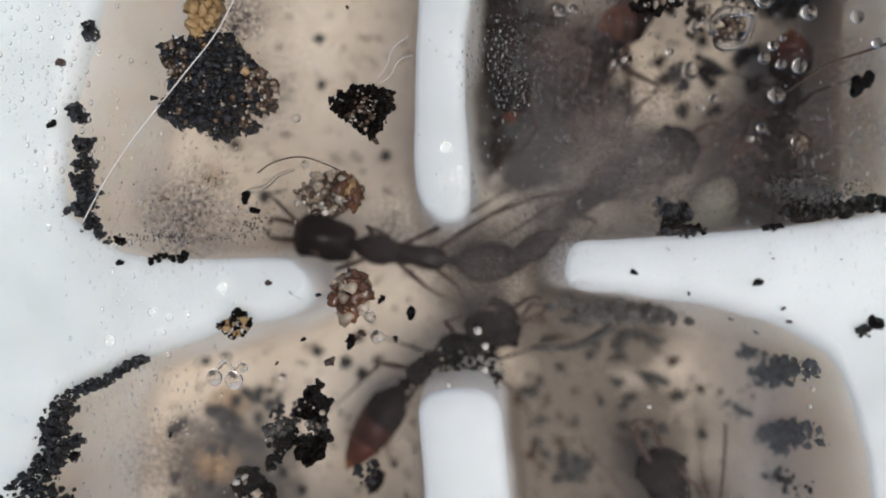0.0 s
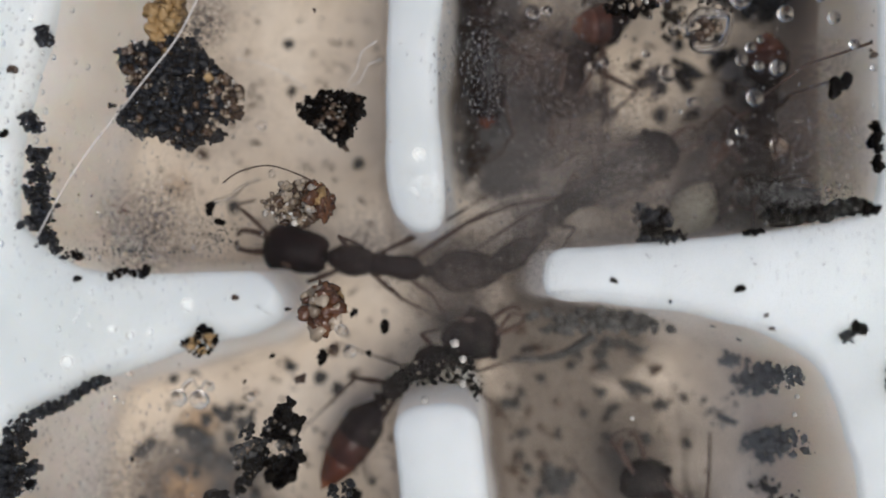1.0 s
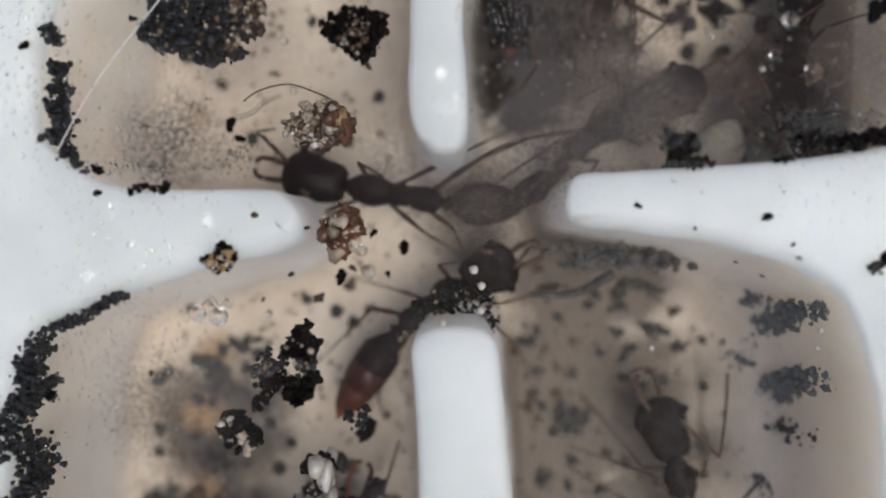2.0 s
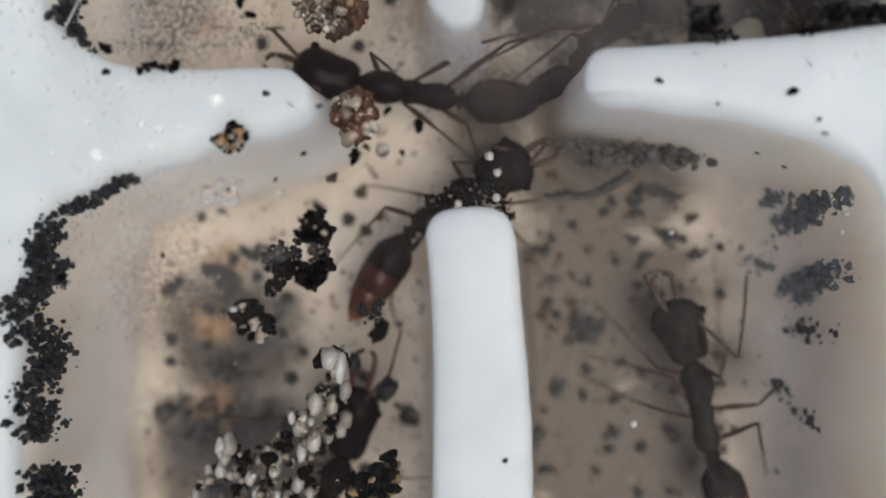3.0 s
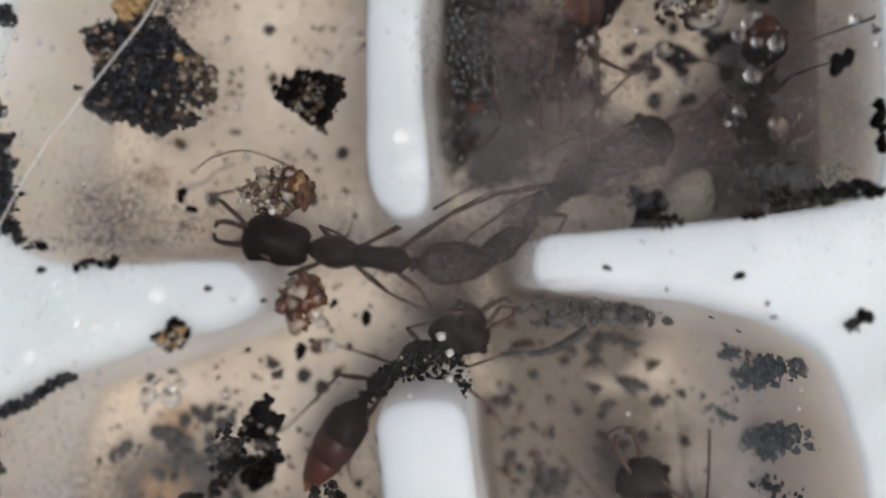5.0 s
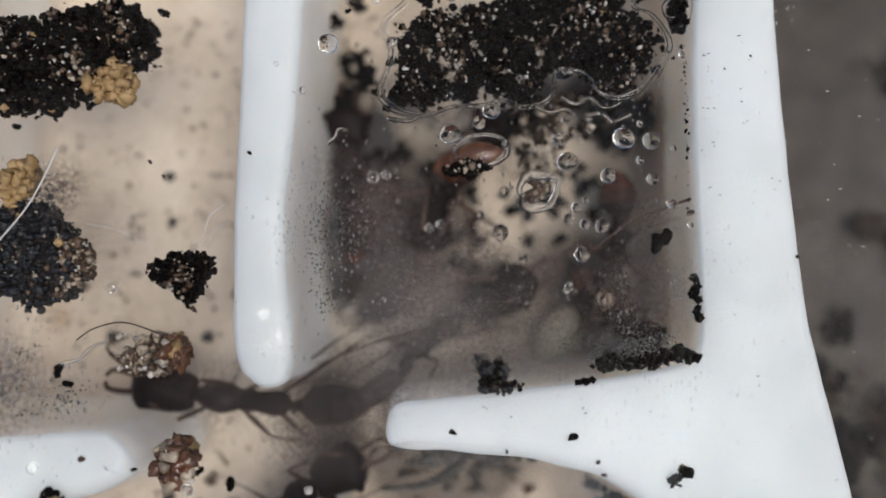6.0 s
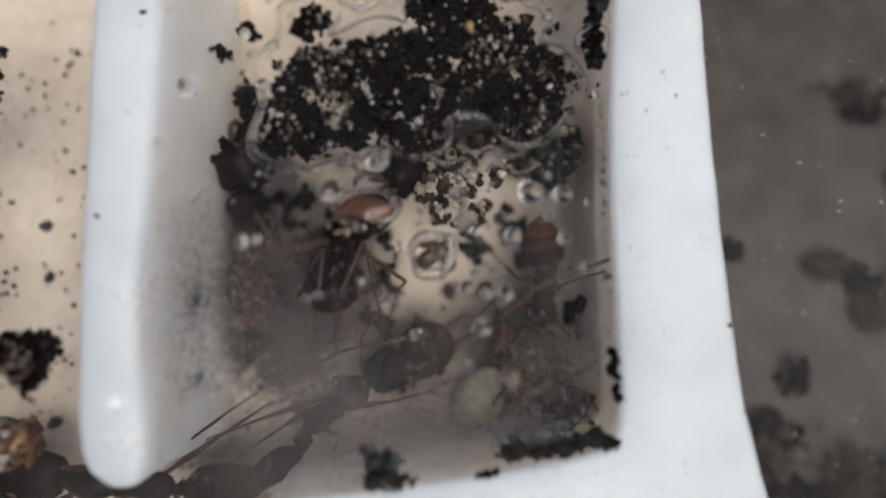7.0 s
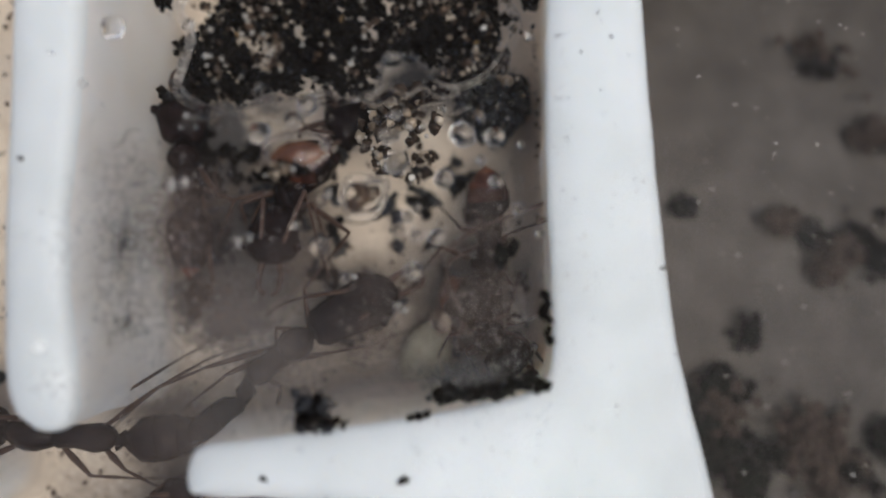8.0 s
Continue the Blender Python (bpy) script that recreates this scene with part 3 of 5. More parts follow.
def soil_clod(label, poly, n, z0, z1, r0=0.12, r1=0.3, pale=0.0, yellow=0, mat="soil", seed=1, category="soil clod", group="soil clods", name="soil_clod", white=0.6, gaps=(), oblong=1.0):
    """Packed grains within an outline; pale crumbs sit among them."""
    rng = random.Random(seed)
    pts = scatter(poly, n, rng)
    if n > 2000:  # gaps in the heap
        pts = [p for p in pts if noise.noise(Vector((p[0] * 1.3, p[1] * 1.3, seed + 0.5))) < 0.38]
    for gx, gy, rx, ry in gaps:
        pts = [p for p in pts if ((p[0] - gx) / rx) ** 2 + ((p[1] - gy) / ry) ** 2 > 1 + 1.2 * noise.noise(Vector((p[0] * 1.8, p[1] * 1.8, 4.0))) or rng.random() < 0.1]
    cx, cy = sum(p[0] for p in poly) / len(poly), sum(p[1] for p in poly) / len(poly)
    if n > 300:  # strays round the edge
        for k in range(0, len(pts), 14):
            out = rng.uniform(1.0, 1.28)
            pts[k] = (cx + (pts[k][0] - cx) * out, cy + (pts[k][1] - cy) * out)
    root = group_empty(name, cx, cy, (z0 + z1) / 2)
    tagged(root, label, category, group)
    off = Vector((-cx, -cy, -(z0 + z1) / 2))

    def add(nm, bm, m, lb=""):
        bmesh.ops.translate(bm, vec=off, verts=bm.verts)
        part(nm, bm, m, root, lb)

    add("grains", grains(pts, rng, r0, r1, z0, z1), mat)
    if pale:
        k = int(n * pale)

        def strewn(count):  # crumbs gather in some places and lack in others
            got = scatter(poly, count * (3 if n > 300 else 1), rng)
            return got if n <= 300 else [p for p in got if noise.noise(Vector((p[0] * 0.7, p[1] * 0.7, seed))) > 0.22 or rng.random() < 0.1][:count * 2] or got[:8]

        if n > 300:
            add("brown_crumbs", grains(strewn(k), rng, r0, r1 * 0.8, z0 + (z1 - z0) * 0.5, z1 + 0.05, 0.4), "husk", "brown crumbs")
        add("pale_crumbs", grains(strewn(k), rng, r0 * 0.6, r1 * (0.55 if n > 300 else 0.75), z0 + (z1 - z0) * 0.5, z1 + 0.1, 0.35), "crumb", "pale tan crumbs")
        add("white_grains", grains(strewn(k // 2), rng, r0 * white, r1 * white * (0.7 if n > 300 else 1), z0 + (z1 - z0) * 0.5, z1 + 0.15, 0.3 / oblong, 2, 1.0, oblong), "white_grain", "small glossy white grains")
    if yellow:
        add("yellow_crumbs", grains(scatter(poly, yellow, rng), rng, r0, r1, z0, z1 + 0.15), "yolk", "ochre crumbs")
    return root


def soil_trail(label, line, width, n, z0, z1, r0, r1, seed, mat="soil_blue", name="soil_trail"):
    """Grains heaped along a line."""
    rng = random.Random(seed)
    curve = smooth_loop([Vector((*p, 0)) for p in line], 10, False)
    bm = bmesh.new()
    o = curve[len(curve) // 2]
    for _ in range(int(n * 1.5)):
        p = rng.choice(curve)
        r = 0.6 * (r0 + (r1 - r0) * rng.random() ** 2)
        lump(bm, (p.x - o.x + rng.gauss(0, 0.75 * width), p.y - o.y + rng.gauss(0, 0.75 * width), rng.uniform(z0, z1)), r, rng, (1, 1, 1), 0.45, 2)
    root = part(name, bm, mat)
    root.matrix_basis = pose(o.x * S, o.y * S, 0)
    return tagged(root, label, "soil", "soil along the walls")


def droplet(x, y, r, squash=0.45, rough=0.0, oval=1.0, turn=0.0, deep=9.0):
    """A drop of water hanging under the pane: flat above, domed below."""
    bm = bmesh.new()
    rings = []
    for i in range(7):
        a = math.pi / 2 * i / 6
        rr, z = r * math.cos(a), -min(r * squash, deep) * math.sin(a)
        if deep < 1:  # pressed flat between pane and wall
            rr = r * (1, 1.02, 1.0, 0.96, 0.9, 0.86, 0.03)[i]
            z = -deep * (0, 0.15, 0.4, 0.7, 0.92, 1, 1)[i]
        rr = max(rr, r * 0.03)
        ring = []
        for k in range(24):
            g = 2 * math.pi * k / 24
            w = 1 + rough * noise.noise(Vector((math.cos(g) * 1.5 + x, math.sin(g) * 1.5 + y, 2.0)))
            ring.append(Vector((rr * w * math.cos(g) * oval, rr * w * math.sin(g), z)))
        rings.append(ring)
    ring_tube(bm, rings)
    bmesh.ops.recalc_face_normals(bm, faces=bm.faces[:])
    ob = part("water_droplet", bm, "water")
    ob.matrix_basis = pose(x * S, y * S, 0.05 * S, 0, 0, turn)
    ob.visible_shadow = False
    return tagged(ob, "clear round water droplet under the pane", "water droplet", "water droplets under the pane")


def speck(x, y, r, z=-0.02, mat="soil", seed=0, label="tiny dark dirt speck under the pane", sub=2, jag=0.5, flat=0.5):
    rng = random.Random(seed * 7 + int(abs(x) * 100))
    bm = bmesh.new()
    lump(bm, (0, 0, 0), r, rng, (1.3, 0.8, flat), jag, sub)
    lump(bm, (r * 0.7, r * 0.3, 0), r * 0.6, rng, (1, 1, flat), jag, sub)
    ob = part("dirt_speck", bm, mat, smooth=False)
    ob.matrix_basis = pose(x * S, y * S, (z - r * flat * 0.8) * S, 0, 0, rng.uniform(0, 180))
    return tagged(ob, label, "dirt speck", "dirt specks")


def strand(name, label, category, line, r0, r1, mat, z=None):
    pts = smooth_loop([Vector(p) if len(p) == 3 else Vector((*p, z)) for p in line], 8, False)
    bm = bmesh.new()
    o = pts[0].copy()
    n = len(pts)
    tube(bm, [p - o for p in pts], [r0 + (r1 - r0) * i / (n - 1) for i in range(n)], 6)
    ob = part(name, bm, mat)
    ob.matrix_basis = Matrix.Translation(o * S)
    return tagged(ob, label, category)


RIM = [(-25, 14.6), (-15, 14.6), (-8, 14.4), (-6, 14.0), (-4.55, 13.6), (-3.45, 13.0), (-2.65, 11.9), (-2.12, 10.5), (-1.62, 8.5)]


def dish(x, y):
    """The level of the ground in the south-east chamber, whose floor curves up to the wall."""
    g = float(np.interp(y, [p[0] for p in RIM], [p[1] for p in RIM])) - x
    reach = 2.6 * max(0.0, min(1.0, (x - 3) / 9)) + 0.01
    return FLOOR + 0.05 if g > reach else -8 * math.sqrt(1 - (1 - min(1, max(0.1, g) / reach)) ** 2) + 0.1


def patch(label, poly, h, mat, seed=1, z=None, name="mould_patch", n=None, category="mould", group="mould patches", loose=False, ground=None, tiny=False):
    """A low ragged crust of many flat lumps on the floor."""
    rng = random.Random(seed)
    xs, ys = [p[0] for p in poly], [p[1] for p in poly]
    area = (max(xs) - min(xs)) * (max(ys) - min(ys))
    pts = scatter(poly, n or max(8, int(area * (9 if loose else 60 if ground else 16))), rng)
    cx, cy = sum(xs) / len(xs), sum(ys) / len(ys)
    bm = bmesh.new()
    if name == "soil_lump":  # ragged, with bays and strays
        pts = [p for p in pts if noise.noise(Vector((p[0] * 0.8, p[1] * 0.8, seed * 1.7))) > -0.05]
    for x, y in pts:
        pull = (1.9 * rng.random() ** 0.8) if loose else 1.3 * rng.random() ** 0.75
        x, y = cx + (x - cx) * pull, cy + (y - cy) * pull
        r = 0.008 + 0.03 * rng.random() ** 2 if tiny else 0.04 + 0.24 * rng.random() ** 2.5 if loose else 0.03 + 0.13 * rng.random() ** 1.7 if ground else 0.05 + 0.2 * rng.random() ** 1.7
        lump(bm, (x - cx, y - cy, rng.uniform(0, h) + (ground(x, y) - ground(cx, cy) if ground else 0)), r, rng, (1.2, 1.2, 0.35 if loose else 0.6), 0.45, 1)
    ob = part(name, bm, mat, smooth=False)
    ob.matrix_basis = pose(cx * S, cy * S, (ground(cx, cy) if ground else FLOOR + 0.05 if z is None else z) * S)
    return tagged(ob, label, category, group)


# ---- ants ----
ants = {}
ants["a"] = ant("slender black ant carrying crumbs in the passage between the walls",
    (-7.63, 1.2, -5), (-4.85, 0.61, -5), (-0.79, -0.05, -5.2), (-0.52, -0.13, -5.2), (2.87, -0.06, -5.4),
    [(0.15, 1, (-6.27, -0.64, -5.2), (-7.39, -0.37, -6.5), (-8.02, -0.66, -7.7)),
     (0.45, 1, (-1.65, -1.28, -4.8), (-0.69, -1.89, -6.3), (0.02, -2.37, -7.8)),
     (0.85, 1, (-0.38, -1.13, -4.8), (0.12, -2.22, -6.3), (0.21, -2.74, -7.8)),
     (0.2, -1, (-4.14, 1.41, -3.4), (-3.34, 1.04, -5), (-3.31, 2.02, -7)),
     (0.5, -1, (0.22, 2.02, -4.2), (1.32, 2.82, -6), (2.75, 3.65, -7.8)),
     (0.85, -1, (1.23, 2.02, -4.2), (2.57, 2.81, -6), (4.2, 3.24, -7.8))],
    [(1, (-6.38, 0.2, -4.4), (-7.14, -0.55, -5.5), (-6.87, -1.22, -6.5)), (-1, (-8.24, 2.57, -4.2), (-8.74, 2.89, -5), (-8.29, 3.19, -6))], red=0)
ants["b"] = ant("black ant with a red-brown gaster tip beside the partition",
    (2.31, -2.43, -5.2), (0.05, -3.5, -5.3), (-2.61, -5.43, -5.5), (-2.87, -5.72, -5.5), (-5.41, -9.49, -5.8),
    [(0.1, 1, (-0.94, -2.7, -4.6), (0.1, -2.58, -6.2), (0.99, -2.21, -7.7)),
     (0.55, 1, (-1.65, -4.12, -5), (-3.13, -3.79, -6.2), (-5.16, -3.38, -7.7)),
     (0.9, 1, (-3.73, -4.55, -4.8), (-5.42, -6.19, -6.4), (-6.84, -7.53, -7.8)),
     (0.1, -1, (1.54, -4.35, -5), (2.69, -4.18, -6.2), (4.61, -3.55, -7.7)),
     (0.5, -1, (1.15, -5, -5.2), (2.48, -6.34, -6.6), (3.12, -7.52, -7.8)),
     (0.9, -1, (-3.12, -6.96, -5.2), (-3.69, -8.75, -6.4), (-3.55, -10.12, -7.8))],
    [(1, (0.63, -2.06, -4.6), (1.14, -1.79, -5.5), (1.8, -1.87, -6.4)), (-1, (2.85, -1.93, -4.8), (4, -2.01, -5.5), (4.87, -1.65, -6.4))], red=2)
ants["c"] = ant("black ant with long brown legs on the bare floor",
    (8.26, -8.41, -5.6), (9.35, -11.06, -5.8), (10.12, -14.98, -5.8), (10.39, -15.25, -5.8), (11.61, -19.14, -6),
    [(0.1, 1, (7.84, -11.33, -5.4), (7.4, -10.81, -6.4), (5.66, -8.81, -7.7)),
     (0.45, 1, (8.26, -11.55, -5), (6.53, -11.31, -6.4), (4.99, -11.16, -7.7)),
     (0.6, 1, (8.15, -13.04, -5), (6.85, -12.86, -6.4), (4.93, -12.1, -7.7)),
     (0.1, -1, (10.18, -11.52, -5), (10.93, -10.68, -6.2), (11.17, -9.92, -7.7)),
     (0.55, -1, (11.96, -12.72, -5.4), (13.47, -12.09, -6.6), (14.71, -11.69, -7.7)),
     (0.9, -1, (11.75, -13.39, -5), (12.72, -15.47, -6.4), (13.61, -17.97, -7.7))],
    [(1, (7.06, -7.36, -5.2), (7.7, -7.15, -5.8), (8.66, -7.33, -6.4)), (-1, (10.9, -10.69, -5), (11.36, -9.12, -5.6), (11.7, -7.39, -6.2))], red=1)
ants["d"] = ant("dark brown ant among white grains with open red jaws",
    (-5.06, -12.03, -5.6), (-5.67, -15.28, -5.8), (-6.94, -18.57, -5.8), (-7.12, -18.95, -5.8), (-8.65, -22.03, -6),
    [(0.2, 1, (-8.68, -14.99, -5.2), (-10.03, -16.33, -6.4), (-11.57, -18.47, -7.7)),
     (0.6, 1, (-8.15, -17.32, -5.2), (-9.78, -18.39, -6.4), (-11.58, -20.65, -7.7)),
     (0.2, -1, (-3.51, -15.64, -5.2), (-2.89, -16.25, -6.4), (-1.82, -16.68, -7.7)),
     (0.6, -1, (-4.24, -17.25, -5.2), (-3.39, -18.39, -6.4), (-2.73, -20.45, -7.7))],
    [(1, (-7.78, -13.23, -5), (-9.56, -13.69, -5.8), (-11.64, -13.8, -6.6)), (-1, (-3.74, -11.34, -5), (-3.57, -10.49, -5.6), (-3.42, -9.62, -6.4))], red=1, jaws="chitin_red", bite=1.3)
ants["e"] = ant("glossy black ant with a red-brown gaster among soil crumbs",
    (5.33, 6.48, -5.4), (5.6, 9.05, -5.6), (6.76, 9.52, -6.0), (8.09, 10.65, -5.4), (5.73, 10.27, -5.0),
    [(0.3, -1, (3.84, 9.21, -5.6), (3.5, 8.59, -6.6), (2.96, 7.86, -7.7)),
     (0.7, -1, (4.21, 9.01, -5.4), (4.24, 7.8, -6.6), (4.3, 6.75, -7.7)),
     (0.3, 1, (7.14, 8.88, -5.4), (7.4, 7.4, -6.6), (7.55, 5.55, -7.7)),
     (0.8, 1, (8.56, 7.59, -5.2), (7.5, 6.64, -6.6), (6.14, 5.3, -7.7))],
    [(-1, (5.36, 9.02, -4.4), (4.71, 8.25, -5.2), (4.33, 7.16, -6.2)), (1, (6.98, 9.26, -4.4), (7.25, 7.41, -5.2), (7.54, 5.85, -6.2))], red=2)
ants["g"] = ant("black ant with a red-brown gaster beside the outer wall",
    (13.39, 3.6, -5.6), (13.97, 5.52, -5.6), (14.41, 7.58, -5.8), (14.33, 7.82, -5.6), (14.19, 10.07, -5.2),
    [(0.3, 1, (15.05, 5.08, -5), (15.84, 5.69, -6.2), (16.37, 6.37, -7.7)),
     (0.6, 1, (14.85, 7.17, -4.6), (15.73, 7.44, -4.4), (16.41, 7.58, -4)),
     (0.9, 1, (14.84, 9, -4.6), (14.55, 9.62, -6), (15.31, 10.09, -7.2)),
     (0.3, -1, (12.24, 6.82, -5), (11.5, 6, -6.4), (10.61, 4.92, -7.7)),
     (0.6, -1, (12.53, 6.24, -4.8), (12.15, 4.89, -6.2), (11.5, 3.8, -7.7)),
     (0.9, -1, (13.06, 7.48, -4.8), (12.66, 8.19, -6), (12.18, 8.94, -7.4))],
    [(1, (14.75, 3.95, -5), (15.16, 4.8, -5.6), (15.58, 5.46, -6.2)), (-1, (12.49, 4.97, -5), (12.37, 5.87, -5.6), (12.24, 6.57, -6.2))], red=2)
ants["h"] = ant("long dark ant stretched through the passage into the chamber",
    (10.3, 5.31, -5.6), (6.78, 3.64, -5.4), (4.32, 1.95, -5.2), (4.12, 1.16, -5.2), (1.63, -0.32, -5.0),
    [(0.15, 1, (5.62, 3.99, -4.6), (5.25, 3.04, -6), (5.58, 2.04, -7.6)),
     (0.5, 1, (2.89, 2.61, -4.4), (0.32, 1.66, -5.8), (-3.14, -0.98, -7.6)),
     (0.8, 1, (3.78, 2.34, -4.2), (1.88, 1.12, -5.8), (-0.65, -0.7, -7.6)),
     (0.1, -1, (6.65, 5.42, -5.2), (7.48, 6.59, -6.4), (8.38, 7.57, -7.7)),
     (0.4, -1, (7.69, 2.87, -4.8), (9.2, 2.97, -6.2), (10.79, 3.39, -7.7)),
     (0.85, -1, (5.68, 1.68, -4.8), (5.12, 0.5, -6.2), (4.48, -0.8, -7.7))],
    [(1, (6.66, 5.1, -5), (5.66, 4.83, -5.6), (4.85, 4.41, -6.2)), (-1, (8.85, 4.12, -4.8), (10.21, 4.64, -5.6), (11.2, 5.46, -6.2))], red=0, fat=0.66)
ants["i"] = ant("dull red-brown ant in the chamber corner behind mist",
    (15.02, 1.73, -4.6), (14.16, 2.79, -4.4), (13.47, 3.89, -6.2), (13.29, 4.02, -6), (12.44, 5.61, -6.8),
    [(0.3, 1, (15.3, 3, -4), (16.27, 1.8, -5.6), (16.54, 0.58, -7)),
     (0.5, 1, (15.12, 3.65, -4), (16.17, 3.86, -5.6), (17.03, 4.39, -7)),
     (0.3, -1, (12.9, 2.71, -4), (13.59, 1.39, -5.6), (14.64, 0.12, -7.4)),
     (0.6, -1, (12.32, 3.33, -4.4), (11.95, 2.47, -5.8), (11.78, 1.2, -7.6))],
    [(1, (15.31, 2.54, -4.2), (15.66, 1.73, -5), (15.61, 0.85, -6)), (-1, (13.74, 1.78, -4.2), (13.93, 0.95, -5), (14.4, 0.23, -6))], red=1)
ants["j"] = ant("dark ant along the partition under misted pane",
    (1.84, 13.58, -6), (1.78, 11.68, -6), (2.01, 9.32, -6), (2.09, 9.14, -5.8), (2.04, 6.09, -5.6),
    [(0.4, -1, (3.53, 9.27, -4.8), (2.96, 10.36, -6.2), (2.7, 11.3, -7.7)),
     (0.8, -1, (4.14, 9.06, -4.8), (3.24, 8.1, -6.2), (2.45, 7.45, -7.7)),
     (0.9, -1, (3.14, 5.73, -5), (2.62, 5.09, -6.4), (1.69, 4.86, -7.7))],
    [(-1, (2.81, 13.04, -5.4), (3.13, 13.88, -6), (3.23, 14.76, -6.6))], red=0)
ants["k"] = ant("dark ant half hidden under the heaped soil",
    (7.73, 12.04, -6.2), (9.71, 12.72, -6.2), (13.08, 13.86, -6.2), (13.38, 13.97, -6.2), (15.68, 14.85, -6.2),
    [(0.1, 1, (7.76, 11.22, -5.6), (7.05, 11.05, -6.6), (6.28, 10.75, -7.7)),
     (0.1, -1, (8.06, 12.97, -5.6), (7.39, 13.36, -6.6), (6.5, 13.02, -7.7))],
    [(1, (7.14, 11.95, -5.6), (6.68, 12.45, -6.2), (6.5, 12.95, -6.8)), (-1, (8.3, 13.08, -5.6), (7.79, 13.49, -6.2), (7.01, 13.54, -6.8))], red=0)

# ---- soil under the pane in the four chambers ----
soil_clod("large black soil heap with pale crumbs pressed to the pane",
    [(4.04, 12.12), (4.41, 12.83), (4.5, 13.97), (4.46, 14.7), (5.61, 15.5), (6.64, 15.46), (7.48, 15.96), (8.09, 15.73), (8.62, 16.13), (9.34, 16), (9.58, 16.52), (9.08, 17.18), (9.33, 18.14), (9.71, 19.65), (11.6, 19.59), (11.6, 17.42), (12.1, 16.97), (12.27, 16.21), (13.33, 16.54), (13.62, 16.06), (13.16, 15.43), (13.88, 15.19), (14.56, 14.32), (14.41, 13.69), (13.73, 12.77), (12.87, 12.18), (12.27, 12.52), (11.79, 13.16), (10.88, 13.41), (10.25, 13.22), (9.9, 12.4), (9.37, 12.01), (8.46, 12.25), (7.67, 12.8), (7.34, 12.09), (6.33, 12.44), (5.71, 12.15), (5.29, 11.76), (4.59, 11.99)],
    7200, -1.7, -0.25, 0.045, 0.17, 0.06, 14, seed=11, white=0.9, gaps=[(6.5, 13.5, 0.55, 0.8), (5.34, 14.2, 0.4, 0.3), (7.62, 14.2, 0.3, 0.25), (9.2, 12.9, 0.35, 0.35), (11.3, 14.2, 0.5, 0.2), (10.3, 15.3, 0.25, 0.3), (8.2, 13.1, 0.4, 0.25), (12.6, 12.9, 0.5, 0.25), (10.59, 12.32, 0.9, 0.55), (9.71, 11.64, 0.5, 0.5), (12.14, 12.73, 0.8, 0.35)])
soil_clod("small black soil clod hanging under the pane", [(5.31, 16.37), (5.83, 16.85), (6.53, 16.64), (6.21, 16.13), (5.49, 15.78), (5.2, 16.06)], 60, -0.8, -0.15, 0.08, 0.2, 0.15, seed=12)
soil_clod("brown and black soil clod at the chamber top", [(7.61, 18.6), (9.24, 18.44), (10.09, 19.15), (9.1, 20.04), (7.65, 19.66)], 120, -1.2, -0.2, 0.1, 0.25, 0.3, seed=13)
soil_clod("black soil clod with pale grains under the pane", [(-11.46, 7.92), (-10.29, 8.32), (-8.81, 8.41), (-7.97, 7.25), (-7.65, 6), (-8.16, 4.86), (-9.32, 4.66), (-10.69, 5.08), (-11.71, 5.62), (-10.91, 6.45)],
    1500, -1.4, -0.1, 0.05, 0.2, 0.1, 0, mat="soil_blue", seed=14, gaps=[(-10.9, 7.0, 0.45, 0.3), (-8.1, 5.3, 0.4, 0.35), (-10.9, 5.1, 0.5, 0.3)])
soil_clod("tan crumbs at the edge of a soil clod", [(-8.28, 7.04), (-7.34, 6.93), (-6.87, 6.2), (-7.43, 5.47), (-7.96, 5.79)], 50, -0.9, -0.1, 0.08, 0.2, 0.6, 4, mat="husk", seed=15, name="crumb_cluster", category="crumbs", group="crumb clusters")
soil_clod("ochre crumb lump stuck under the pane", [(-10.41, 9.58), (-9.88, 10.21), (-9.14, 9.77), (-9.19, 8.62), (-9.87, 8.07), (-10.34, 8.53)], 70, -0.7, -0.1, 0.12, 0.32, 0, 0, mat="yolk", seed=16, name="crumb_lump", category="crumb lump", group="crumb clusters")
soil_clod("compact black soil clod with white grains at its rim", [(-5.04, 5.66), (-4.52, 6.17), (-3.79, 6.48), (-2.8, 6.2), (-2.76, 5.64), (-3.21, 4.82), (-3.48, 4.51), (-4.2, 5.03)],
    600, -0.8, -0.08, 0.05, 0.15, 0.06, 0, seed=17)
soil_clod("heap of black and brown soil with pale grains", [(-10.69, 15.59), (-8.97, 15.77), (-6.4, 16.38), (-5.07, 15.47), (-4.94, 13.83), (-6.39, 13.53), (-7.25, 12.47), (-9.38, 11.97), (-11.51, 12.13), (-11.96, 14.31)],
    1700, -1.5, -0.12, 0.06, 0.2, 0.12, 10, seed=18)
soil_clod("ochre crumb lump beside a soil heap", [(-7.14, 13.44), (-6.29, 13.75), (-5.54, 13.08), (-5.71, 12.43), (-6.61, 12.24), (-7.25, 12.68)], 50, -0.6, -0.1, 0.12, 0.3, 0, 0, mat="yolk", seed=19, name="crumb_lump", category="crumb lump", group="crumb clusters")
soil_clod("grey-black soil clod in the lower chamber", [(-6.19, -5.42), (-5.94, -4.92), (-5.65, -4.84), (-5.22, -5.55), (-5.33, -5.93), (-6.03, -5.88)], 120, -1.5, -0.1, 0.08, 0.2, 0.05, seed=20)
